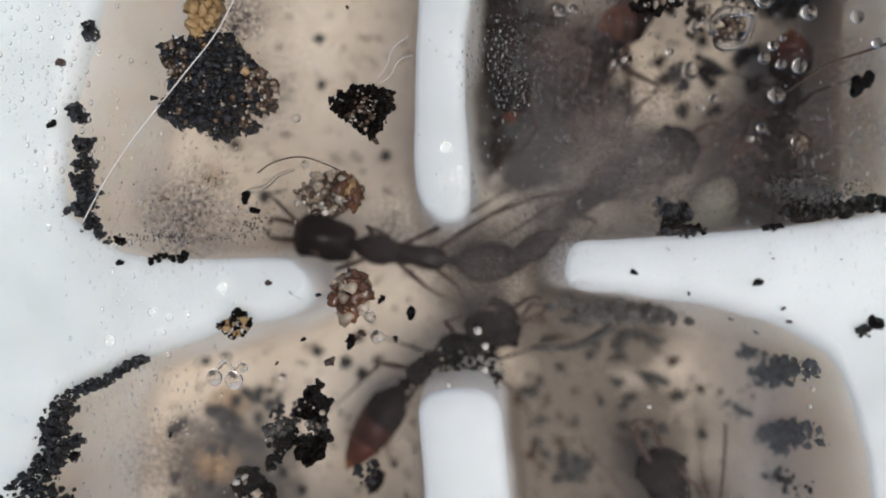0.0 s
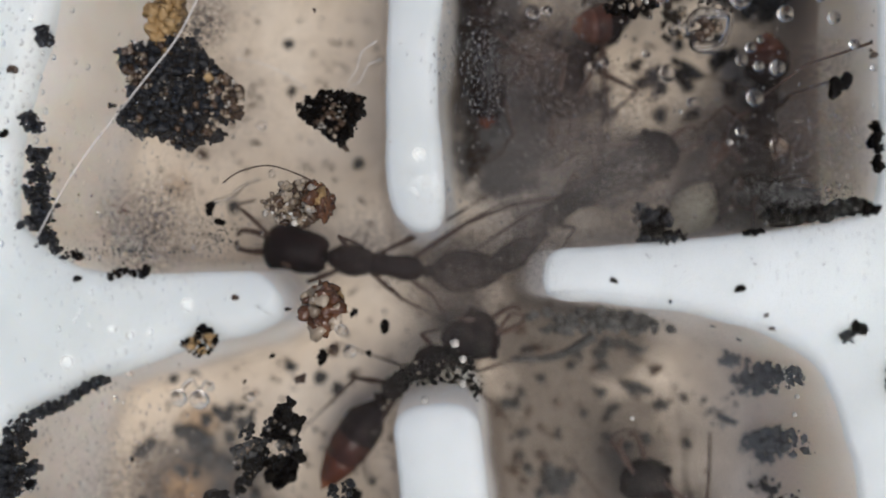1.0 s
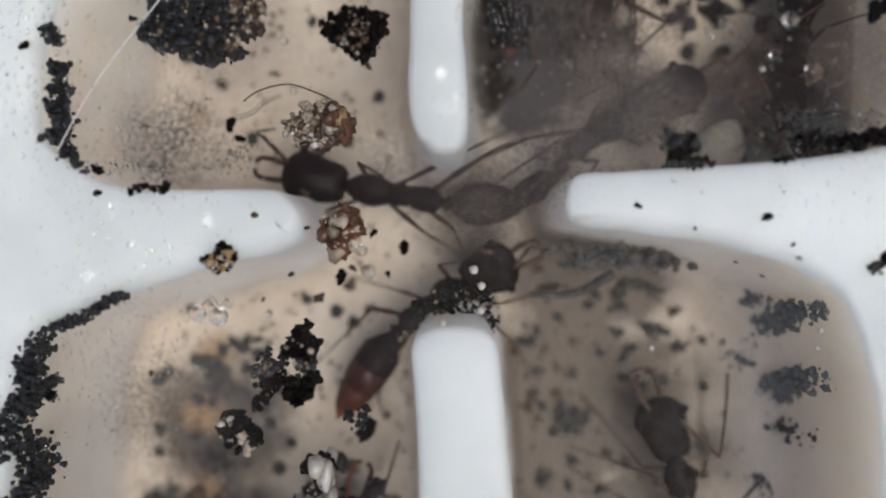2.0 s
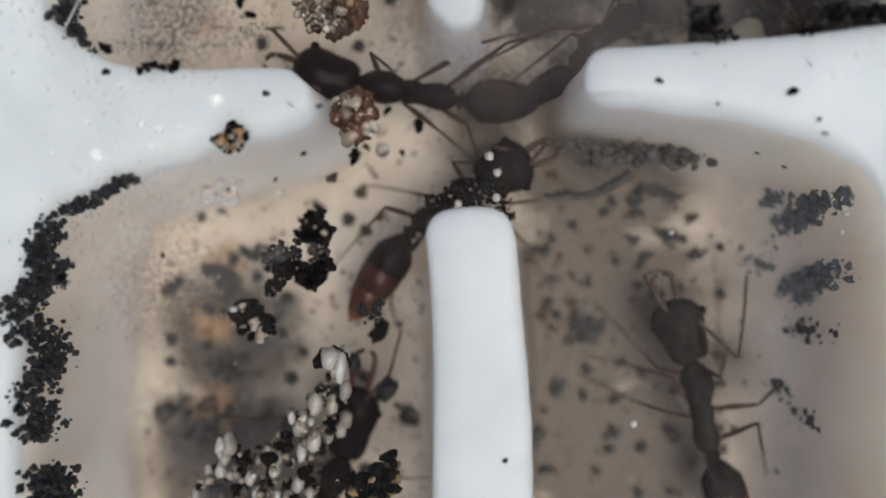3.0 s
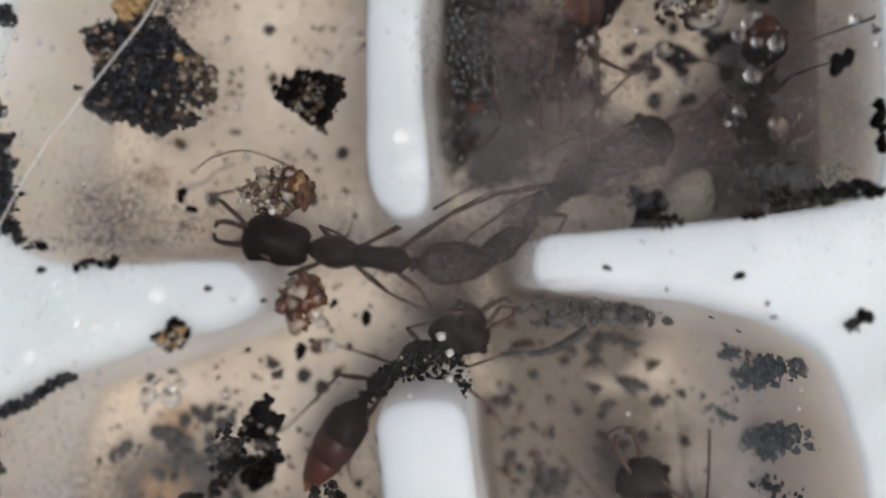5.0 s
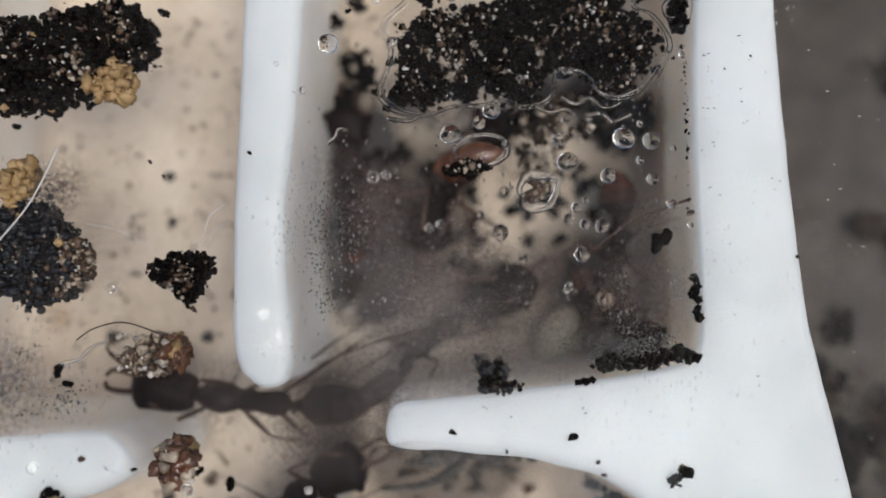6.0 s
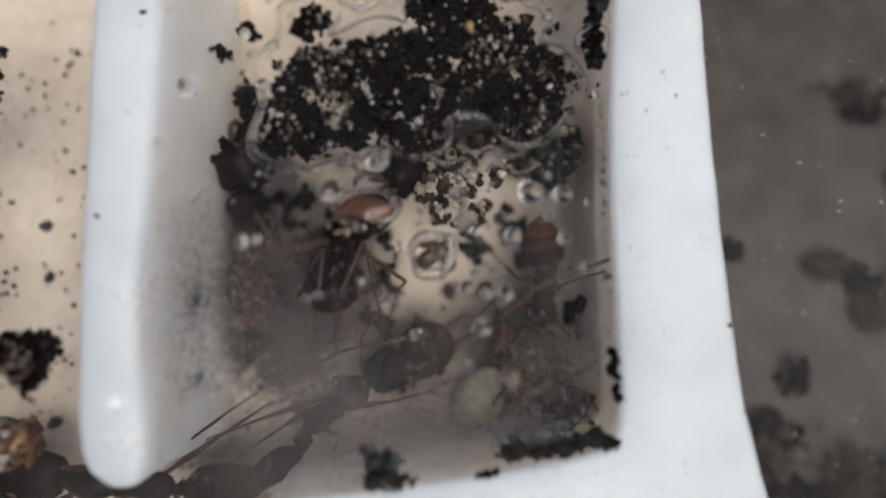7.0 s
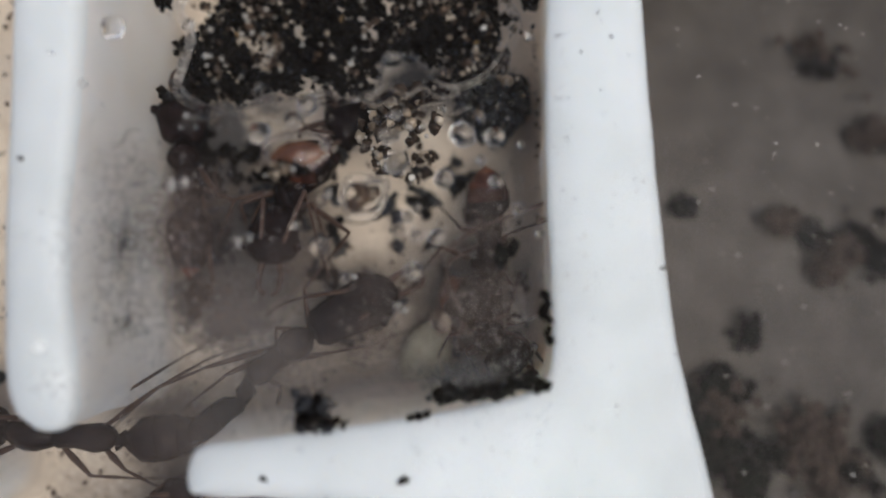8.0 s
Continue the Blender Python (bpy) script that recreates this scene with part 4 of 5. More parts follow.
soil_clod("black soil clod in the lower chamber", [(-6.22, -7.05), (-6.19, -6.66), (-5.83, -6.85), (-5.25, -6.51), (-5.06, -6.76), (-5.35, -7.19), (-5.93, -7.55)], 120, -1.4, -0.1, 0.08, 0.2, 0.03, seed=21)
soil_clod("grey crumbs hanging between two soil clods", [(-5.94, -5.88), (-5.33, -5.93), (-5.41, -6.52), (-5.87, -6.72)], 26, -1.8, -0.4, 0.08, 0.2, 0.2, mat="mould", seed=36)
soil_clod("ragged strip of black soil grains", [(-7.5, -6.74), (-7.16, -6.87), (-6.46, -6.47), (-6.23, -6.62), (-6.71, -6.92), (-7.01, -7.51), (-7.3, -7.77), (-7.36, -7.42), (-7.16, -7.14)], 60, -1.8, -0.4, 0.07, 0.18, 0.1, seed=22)
soil_clod("grey husk with white grains among soil", [(-7.6, -6.45), (-7.01, -6.15), (-6.58, -6.24), (-6.91, -6.67), (-7.48, -6.87)], 34, -2.0, -0.8, 0.08, 0.2, 0.4, mat="mould", seed=37)
for u in ([(-7.99, -6.36), (-6.81, -6.24)], [(-4.5, -8.63), (-3.8, -8.68)]):
    soil_trail("dark crumbs strewn near the clods", u, 0.25, 16, -3.4, -2.0, 0.1, 0.3, 61, "soil_blue")
speck(*(-5.94, -10.54), 0.36, -2.6, "soil", 81, "smooth black crumb before an ant", 2, 0.2, 0.8)
speck(*(-6.13, -12.31), 0.4, -4.2, "soil_blue", 82, "dark crumb beside white grains", 2, 0.2, 0.8)
speck(*(-4.98, -11.08), 0.36, -4.4, "soil_blue", 83, "dark crumb beside white grains", 2, 0.2, 0.8)
speck(*(-3.64, -12.26), 0.42, -4.6, "soil_blue", 84, "dark crumb beside an ant", 2, 0.3, 0.8)
soil_clod("white and black grains lying together", [(-8.81, -8.38), (-8.18, -8.18), (-7.3, -8.95), (-7.6, -9.54), (-8.09, -9.35), (-8.68, -8.96)], 46, -1.9, -0.8, 0.12, 0.3, 0.5, seed=23)
soil_clod("pale grains before the jaws of an ant", [(-5.64, -10.22), (-4.9, -10.21), (-4.86, -11.04), (-5.42, -11.31)], 9, -3.4, -2.2, 0.12, 0.26, 1.6, seed=24, white=1.5, oblong=1.5)
soil_clod("pile of glossy white grains and dark crumbs",
    [(-5.26, -10.49), (-4.71, -11.82), (-5.26, -13.61), (-6.16, -14.53), (-6.16, -16.33), (-7.51, -18.17), (-11.37, -18.26), (-11.35, -15.75), (-9.98, -13.92), (-8.18, -14.34), (-7.27, -12.75), (-6.15, -11.84)],
    110, -5.2, -2.8, 0.1, 0.26, 1.2, 3, seed=25, white=1.25, oblong=1.4, name="grain_pile", category="grain pile", group="grain piles")
soil_clod("orange-brown husk with dark soil", [(-4.85, -15.01), (-3.78, -14.56), (-3.04, -13.9), (-2.93, -15.19), (-3.56, -16.06), (-4.64, -15.87)], 60, -3.0, -1.8, 0.12, 0.3, 0, 26, mat="soil", seed=26, name="husk", category="husk", group="husks")
soil_clod("pale crumb carried above the head of an ant", [(-6.59, 2.68), (-5.92, 3.35), (-5.02, 3.46), (-4.56, 2.89), (-4.9, 1.89), (-5.91, 1.78), (-6.48, 2.11)],
    60, -3.4, -1.4, 0.12, 0.26, 1.5, 1, mat="husk", seed=27, name="crumb", category="crumb", group="crumb clusters")
soil_clod("brown seed husk with an orange spot", [(-4.8, 3.2), (-4.31, 3.09), (-4.26, 2.42), (-4.57, 2.03), (-4.84, 2.54)], 30, -2.6, -1.4, 0.2, 0.4, 0, 2, mat="amber", seed=28, name="husk", category="husk", group="husks")
soil_clod("brown and white husk fragment beside the tongue of the wall", [(-5.02, -0.66), (-4.3, -0.45), (-3.71, -1.09), (-3.97, -1.95), (-4.73, -2.17), (-5.1, -1.53)],
    46, -2.0, -0.9, 0.15, 0.44, 0.5, 2, mat="amber", seed=29, white=0.45, name="husk", category="husk", group="husks")
soil_clod("orange-brown crumb with black dirt on the wall", [(-9.07, -2.39), (-8.54, -2.18), (-8.34, -1.83), (-7.88, -2.18), (-7.92, -2.69), (-8.44, -2.9), (-8.92, -2.74)], 44, -0.12, 0.02, 0.07, 0.16, 0.25, 8, seed=30, name="crumb", category="crumb", group="crumb clusters")
soil_clod("tangle of brown crumbs and white grains under the soil heap", [(9.35, 11.98), (10.8, 12.84), (12.41, 12.77), (12.6, 11.84), (12.28, 10.43), (11.22, 9.27), (9.84, 9.73), (9.1, 10.98)],
    90, -6.5, -2.2, 0.08, 0.28, 0.4, 2, mat="soil_brown", seed=31, name="crumb_cluster", category="crumbs", group="crumb clusters")
soil_clod("dark damp crumbs clinging over the back of an ant",
    [(-2.02, -4.33), (-1.54, -3.73), (-0.1, -3.48), (1.33, -3.71), (1.68, -4.78), (1.32, -5.5), (-0.58, -5.51), (-1.66, -5.16)], 260, -4.5, -3.4, 0.04, 0.13, 0.06, mat="soil", seed=38, name="crumb_cluster", category="crumbs", group="crumb clusters")
soil_clod("dark grey soil heap in the chamber corner", [(13.16, 13.19), (14.33, 13.49), (16.08, 13.76), (16.3, 12.35), (15.13, 11.48), (13.57, 12.24)], 150, -7.4, -4.6, 0.15, 0.4, 0.05, mat="soil_blue", seed=32)

# ---- soil along the walls ----
soil_trail("black soil grains along the chamber wall", [(-14.13, 8.79), (-13.91, 8.48), (-14.12, 8.33)], 0.12, 26, -0.4, -0.02, 0.1, 0.26, 40)
soil_trail("round dark soil lump by the wall", [(-14.78, 5.68), (-14.48, 5.51), (-14.57, 5.33)], 0.16, 34, -0.6, -0.05, 0.12, 0.3, 41)
soil_trail("dark grey soil heaped against the wall", [(-14.52, 4.48), (-14.34, 3.75), (-14.5, 2.91), (-14.11, 2.28), (-14.7, 1.82)], 0.2, 150, -0.9, -0.05, 0.1, 0.28, 42)
soil_trail("dark soil crumbs at the wall corner", [(-14.06, 1.55), (-13.84, 1.13), (-13.46, 0.72)], 0.16, 50, -0.6, -0.03, 0.08, 0.24, 43)
soil_trail("black soil crumbs along the wall tongue", [(-12.88, 0.72), (-12.73, 0.61)], 0.06, 12, -0.3, -0.02, 0.12, 0.22, 44, "soil")
soil_trail("black soil crumbs along the wall tongue", [(-11.54, -0.01), (-11.18, 0.09), (-10.45, 0.03), (-10.34, 0.15)], 0.08, 24, -0.3, 0.0, 0.08, 0.22, 45, "soil")
soil_trail("bar of dark grey soil under the tongue", [(-14.42, -4.83), (-13.68, -4.68), (-12.84, -4.12), (-12.1, -3.74)], 0.1, 110, -0.7, -0.03, 0.1, 0.26, 46)
soil_trail("thick dark soil along the chamber wall", [(-15.1, -5.17), (-15.31, -5.94), (-15.51, -6.46), (-15.36, -7.08), (-15.88, -7.81), (-16.52, -8.44), (-16.94, -8.96)], 0.22, 420, -1.2, -0.03, 0.06, 0.24, 47)
soil_trail("thick dark soil along the chamber wall", [(-15.3, -7.26), (-16.12, -8.06), (-16.34, -8.85), (-15.54, -9.43), (-15.36, -10.42), (-16.08, -11.42), (-15.6, -12.41), (-16.22, -13.02)], 0.36, 560, -1.6, -0.03, 0.06, 0.26, 48)
soil_trail("dark soil lump near the wall", [(-15.63, -14.41), (-15.13, -14.81), (-15.45, -15.62)], 0.32, 260, -1.4, -0.05, 0.06, 0.26, 49)
soil_trail("dark soil crumb on the sloping wall", [(-14.59, -6.67), (-14.3, -6.86)], 0.08, 12, -0.5, -0.02, 0.1, 0.22, 50)
soil_trail("black soil crumb standing on the tongue edge", [(7.74, 2), (7.73, 1.44), (7.17, 1.2), (8.57, 1.07)], 0.1, 70, -0.6, -0.02, 0.08, 0.24, 51, "soil")
soil_trail("black soil along the tongue edge", [(12.52, 1.75), (13.5, 1.75), (14.28, 1.94), (15.25, 1.88)], 0.12, 150, -0.8, -0.02, 0.1, 0.28, 52, "soil")
soil_trail("black soil with orange crumbs on the tongue edge", [(10.7, 1.11), (11.23, 1.19)], 0.06, 20, -0.3, 0.0, 0.07, 0.18, 53, "soil")
soil_trail("black soil grains at the corner of the outer wall", [(15.28, 4.86), (15.36, 4.5), (15.2, 4.2), (15.42, 3.95), (15.3, 3.45), (15.42, 3.3)], 0.06, 90, -0.3, 0.02, 0.07, 0.2, 54, "soil")
soil_trail("black soil along the inner chamber corner", [(11.65, 1.72), (12.71, 1.84), (13.77, 1.94), (14.93, 2.06)], 0.14, 130, -0.9, -0.02, 0.12, 0.32, 55, "soil")
soil_trail("dark soil grains by the tongue", [(7.24, 1.93), (7.48, 1.61), (8.08, 1.74), (7.22, 0.99), (8.06, 0.97)], 0.14, 70, -1.0, -0.02, 0.12, 0.32, 56)
soil_trail("dark strip of wet soil at the outer wall", [(15.63, 18.54), (15.58, 17.26), (15.58, 16.21), (15.41, 15.17), (15.58, 14.74)], 0.16, 220, -0.8, -0.03, 0.1, 0.26, 57, "soil")
soil_trail("row of tiny dirt grains along the outer wall edge", [(15.43, 13.92), (15.42, 11.66), (15.33, 9.64), (15.25, 7.26)], 0.07, 34, -0.12, -0.02, 0.03, 0.09, 58, "soil")
soil_trail("dark blue-black dirt on the wall top", [(15.59, -3.61), (15.66, -3.9), (15.55, -4.2), (15.68, -4.6)], 0.1, 60, -0.1, 0.02, 0.08, 0.2, 60)
soil_trail("small dark dirt clump with a brown edge on the wall top", [(13.95, -2.5), (14.15, -2.45)], 0.1, 26, -0.1, 0.02, 0.07, 0.17, 63)

for line, w, k in (([(2.58, 18.43), (2.53, 18.23)], 0.16, 14), ([(1.48, 17.41), (1.48, 17.25)], 0.18, 16), ([(2.47, 15.83), (2.74, 14.82), (2.49, 14.46)], 0.4, 60), ([(1.49, 13.55), (1.59, 13.4)], 0.12, 12)):
    soil_trail("dark soil lump clinging to the partition", line, w, k, -6.0, -4.6, 0.12, 0.32, 62 + k, "soil")

# ---- mould and crumbs on the floor ----
patch("dark grey mould strip along the tongue", [(3.96, -2.11), (5.8, -1.64), (7.75, -1.74), (9.57, -2.47), (8.96, -2.96), (7.26, -2.77), (4.58, -2.73)], 0.8, "mould", 70, -5.6, n=150)
for i, (cx, cy, rx, ry, tn) in enumerate([
    (10.4, -2.75, 0.8, 0.5, 20), (13.7, -9.5, 0.4, 0.5, 0), (13.2, -12.4, 0.5, 0.7, 0), (13.8, -13.2, 0.3, 0.5, 0), (12.6, -6.0, 0.5, 0.35, 0), (11.9, -6.3, 0.5, 0.4, 10), (9.0, -2.7, 0.5, 0.3, 0),
    (*(7.65, -3.64), 0.4, 0.35, 0), (*(8.8, -3.76), 0.5, 0.3, -30),
    (*(9.57, -3.63), 0.5, 0.3, 20), (*(8.92, -5.7), 0.7, 0.3, -10), (*(5.31, -10.23), 0.7, 0.6, 30),
    (*(4.9, -9.75), 0.6, 0.5, 0), (*(3.8, -12.83), 0.4, 0.5, 0), (*(3.06, -14.9), 0.3, 0.6, 0), (*(-3.08, -14.22), 0.5, 0.6, 30)]):
    patch("dark grey mould spot on the floor", blob(cx, cy, rx, ry, tn), 0.35, "mould", 71 + i, ground=dish)
for i, (cx, cy, rx, ry, tn, n) in enumerate([(13.1, -4.65, 0.34, 0.9, -8, 560), (13.6, -7.5, 0.34, 0.85, -8, 480), (11.5, -3.2, 0.8, 0.4, -20, 240), (12.4, -4.0, 0.25, 0.5, 25, 150), (12.5, -6.75, 0.45, 0.6, 20, 150)]):
    patch("blue-grey mould blotch on the rising floor", blob(cx, cy, rx, ry, tn), 0.45, "mould_blue", 90 + i, ground=dish, n=n)
for i, (cx, cy, rx, ry, tn) in enumerate([
    (*(-11.9, -7.9), 1.2, 0.7, 10), (*(-11.6, -12.16), 1.3, 0.7, 0), (*(-12.6, -15.07), 1.2, 1.4, 20), (*(-11.2, -9.1), 1.2, 0.6, 10),
    (*(-10.18, -6.69), 1.0, 0.8, 0), (*(-12.51, -4.65), 0.9, 0.5, 0), (*(-11.83, -17.91), 2.0, 0.9, 0)]):
    patch("grey-black mould crust on the chamber floor", blob(cx, cy, rx, ry, tn), 0.5, "mould", 100 + i, loose=True)
for i, (cx, cy, rx, ry, tn, n) in enumerate([
    (*(-10.14, 1.54), 1.3, 0.8, 10, 200), (*(-9.52, 2.99), 1.0, 0.8, 30, 120), (*(-11.31, 2.27), 1.0, 0.8, 0, 120), (*(-7.94, 1.23), 0.8, 0.5, 0, 240), (*(-10.87, 0.82), 1.2, 0.4, 0, 260), (*(-8.6, 8.62), 0.6, 0.9, 10, 300), (*(1.86, 7.14), 0.6, 1.5, 0, 900), (*(1.95, 4.68), 0.6, 0.8, 0, 300), (*(12.33, 2.49), 1.3, 0.45, 0, 1600)]):
    patch("thin brown mould bloom under the pane" if i == 2 else "thin grey mould bloom under the pane", blob(cx, cy, rx, ry, tn), 0.12, "husk" if i == 2 else "mould", 120 + i, -0.25, n=n, loose=True, tiny=True)
for i, (cx, cy, rx, ry, tn) in enumerate([
    (2.3, 11.3, 1.5, 0.55, 8), (4.2, 11.5, 0.9, 0.4, 20), (1.9, 12.4, 0.6, 1.0, 15), (1.7, 14.5, 0.7, 1.0, 10), (2.6, 10.2, 0.8, 0.45, -20), (1.5, 16.3, 0.5, 0.9, 0),
    (2.5, 7.8, 0.75, 1.5, 15), (1.5, 9.2, 0.6, 1.6, 0), (1.6, 5.6, 0.7, 1.3, 0), (4.6, 9.6, 0.8, 0.7, 0), (6.1, 8.3, 0.4, 0.8, 0), (14.8, 3.7, 0.8, 0.5, 0), (12.7, 5.5, 0.6, 0.8, 0), (14.9, 7.6, 0.45, 0.8, 0), (12.4, 3.4, 0.5, 0.4, 0), (5.2, 7.6, 0.6, 0.9, 0), (9.4, 5.0, 0.8, 0.5, 10), (7.4, 5.7, 0.5, 0.3, 30), (13.4, 4.1, 0.8, 0.5, 0), (14.6, 5.9, 0.6, 0.9, -20), (10.02, 0.6, 0.5, 0.7, 0), (11.3, 0.2, 0.4, 0.6, 0), (7.36, 0.88, 0.8, 0.4, 0), (16.2, 5.2, 0.5, 0.6, 0), (16.2, 3.4, 0.5, 0.4, 60)]):
    patch("dark mould and soil crust beside the partition", blob(cx, cy, rx, ry, tn), 0.9, "soil" if i < 6 else "soil_brown" if i % 3 else "soil_blue", 140 + i)
speck(*(-4, -9.83), 0.42, -4.8, "soil", 79, "dark soil lump held by the jaws of an ant", 2, 0.4, 0.8)
rng = random.Random(6)
SE_FLOOR = [(3.5, -3), (10.6, -3.1), (12.6, -4.8), (13.4, -8), (13.6, -20), (3, -20), (2.2, -8)]
SW_FLOOR = [(-13, -6), (-7, -3.5), (-3, -4), (-3, -18), (-15, -18), (-15, -9)]
NW_FLOOR = [(-13, 2), (-4, 1), (-3, 4), (-3, 16), (-12, 16), (-13.5, 7)]
for poly, count in ((SE_FLOOR, 84), (SW_FLOOR, 40), (NW_FLOOR, 12)):
    for i, (x, y) in enumerate(scatter(poly, count, rng)):
        patch("small dark mould speck on the floor", blob(x, y, rng.uniform(0.1, 0.4) * (1 if poly is SE_FLOOR else 0.6), rng.uniform(0.1, 0.3) * (1 if poly is SE_FLOOR else 0.6), rng.uniform(0, 180)), 0.25, "mould" if i % 4 else "husk", 400 + i, name="mould_speck", group="mould specks", n=rng.randint(8, 20), ground=dish if poly is SE_FLOOR else None)
rng = random.Random(5)
NE_FLOOR = [(2.7, 10.94), (6.97, 11.26), (15.62, 10.37), (16.9, 5.66), (15.88, 1.65), (7.6, 2.63), (4.52, 6.3)]
for i, (x, y) in enumerate(scatter(NE_FLOOR, 64, rng)):
    patch("black soil crumb on the pale floor", blob(x, y, rng.uniform(0.2, 0.55), rng.uniform(0.15, 0.45), rng.uniform(0, 180)), 0.3, "soil_blue" if i % 2 else "soil", 200 + i, name="soil_crumb", category="soil crumb", group="soil crumbs on the floor", n=rng.randint(6, 16))
for i, (x, y, r) in enumerate([(26.1, -1.6, 1.9), (24.4, -3.4, 1.9), (27.2, -3.8, 1.7), (30.3, -4.4, 2.0), (31.36, -4.81, 1.6), (33.18, -3.83, 1.4), (31.94, 5.2, 1.3), (34.08, 6.23, 1.5), (32.45, 14.68, 1), (29.99, 17.11, 0.7), (25.43, -0.3, 1), (26.2, -5.01, 1.8), (32.14, 15.38, 1.3), (31.94, 6.48, 1.4), (25.67, -0.45, 1), (29.95, -3.11, 1.6), (26.57, 11.01, 0.5), (24.51, 8.54, 0.6), (29.22, 7.61, 0.7), (27.64, 2.34, 0.9), (25.34, -3.4, 1.4), (34.33, 12.27, 1.4)]):
    patch("dark soil lump on the grey floor outside the wall", blob(x, y, r * 0.8, r * 0.6, 40 * i), 0.7, "soil_brown" if i % 3 == 0 else "soil", 260 + i, z=FLOOR - 2.3, loose=True, n=int(220 * r * r + 60), name="soil_lump", category="soil lump", group="soil lumps outside the wall")


def floor_specks():
    """Fine crumbs strewn over the floor."""
    rng = random.Random(8)
    bm = bmesh.new()
    for _ in range(1500):
        x, y = rng.uniform(-16, 15), rng.uniform(-21, 19)
        lump(bm, (x, y, FLOOR + 0.12), rng.uniform(0.04, 0.13), rng, (1, 1, 0.6), 0.4, 1)
    return tagged(part("floor_crumbs", bm, "husk", smooth=False), "fine brown crumbs strewn over the floor", "crumbs", kind="stuff")


floor_specks()


def cocoon(x, y, z, rx, ry, turn, label):
    bm = bmesh.new()
    spindle(bm, (-rx, 0, 0), (rx, 0, 0), egg(0.05, ry, 13, 0.6), 0.85, 18, 0.05)
    ob = part("cocoon", bm, "pupa")
    ob.matrix_basis = pose(x * S, y * S, z * S, 0, 0, turn)
    return tagged(ob, label, "cocoon", "cocoons")


cocoon(*(11.41, 2.36), -6.9, 1.6, 1.05, 60, "pale cream cocoon lying on the floor")
cocoon(*(15.4, 1.2), -7.0, 0.95, 0.7, 75, "small yellowish cocoon in the corner")

# ---- water on the pane ----
DROPS = [(-13.06, -3.02), (-11.49, -1.92), (-10.85, -2.13), (-8.86, -1.09), (-9.16, -4.3), (-8.43, -4.38), (-8.08, -3.93), (-6.66, -4.29), (-6.18, 5.15), (-5.86, 3.45), (-0.7, 4.04), (-0.19, 3.22), (-0.5, 2.89), (-0.86, 2.81),
    (-0.05, 2.81), (-0.29, 2.58), (-0.56, 3.26), (-3.47, -2.06), (-3.2, -2.79), (8.84, 5.72), (10.51, 4.66), (10.73, 4.49), (3.63, 4.38), (11.85, 4.1), (5.4, 7), (5.8, 7.14), (7.31, 7.44), (8.25, 8.29), (3.39, 8.97),
    (12.87, 10.19), (13.91, 10.06), (10.67, 9.34), (8.51, 8.44), (8.05, 6.75), (11.05, 5.84), (10.94, 7.6), (10.62, 7.16), (6.32, 10.52), (7.9, 11.4), (7.42, 10.93), (12.2, 8.77),
    (10.6, 4.64), (8.99, 5.87), (7.63, 9.66), (1.81, 14.13), (3.68, 15.85), (1.34, 16.72), (3.87, 9.03), (13.88, 8.6), (15.6, 16.63), (15.29, 13.41), (0.83, 12.35), (0.54, 12.26), (-0.14, 13.39),
    (-0.53, 3.82), (-0.63, 3.07)]
OVER_WALL = {0, 1, 2, 3, *range(10, 17), *range(51, 61)}
DROP_R = [0.36, 0.24, 0.22, 0.32, 0.3, 0.32, 0.2, 0.14, 0.16, 0.14, 0.34, 0.2, 0.18, 0.16, 0.2, 0.17, 0.16, 0.2, 0.24, 0.16, 0.18, 0.2, 0.12, 0.32, 0.2, 0.22, 0.14, 0.18, 0.24,
    0.4, 0.34, 0.36, 0.3, 0.28, 0.3, 0.18, 0.22, 0.36, 0.34, 0.24, 0.3, 0.3, 0.2, 0.18, 0.38, 0.2, 0.16, 0.18, 0.24, 0.36, 0.14, 0.2, 0.16, 0.14, 0.16, 0.16]
for i, ((x, y), r) in enumerate(zip(DROPS, DROP_R)):
    for j in range(i):
        r = min(r, max(0.04, math.hypot(x - DROPS[j][0], y - DROPS[j][1]) / 1.15 - DROP_R[j]))
    DROP_R[i] = r
    droplet(x, y, r * (0.62 if i in OVER_WALL else 1.0), 0.22 + 0.06 * (i % 3), 0.1, 1.0 + 0.12 * (i % 2), 30 * i, 0.07 if i in OVER_WALL else 9.0)


RINGS = [(7.32, 10.88), (6.41, 10.42), (8.38, 10.04), (8.76, 9.72), (9.92, 8.87), (10.76, 7.75), (11.21, 6.94), (8.99, 8.02), (10.48, 10.25), (11.59, 10.51), (13.51, 10.73), (14.35, 9.69), (13.43, 9.32), (12.31, 8.87), (14.76, 9.77), (6.37, 12.03), (12.98, 17.37), (13.84, 16.28), (7.55, 16.93), (8.76, 16.88), (4.51, 17.04), (4.24, 14.15), (10.72, 10.94), (10.7, 12.77), (8.05, 6.79), (8.36, 8.38), (7.91, 6.56), (7.16, 7.31), (11.85, 6.88), (12.62, 8.94), (11.29, 7.86), (8.86, 5.77), (5.8, 7.22), (3.62, 8.99), (15.21, 6.81), (13.9, 8.64), (14.55, 7.64)]
for i, (x, y) in enumerate(RINGS):
    r = (0.13, 0.2, 0.16, 0.26, 0.11)[i % 5]
    if all(math.hypot(x - q[0], y - q[1]) > 1.2 * (r + k) for q, k in zip(DROPS, DROP_R)):
        DROPS.append((x, y))
        DROP_R.append(r)
        droplet(x, y, r, 0.3, 0.12, 1.0 + 0.15 * (i % 3), 47 * i)


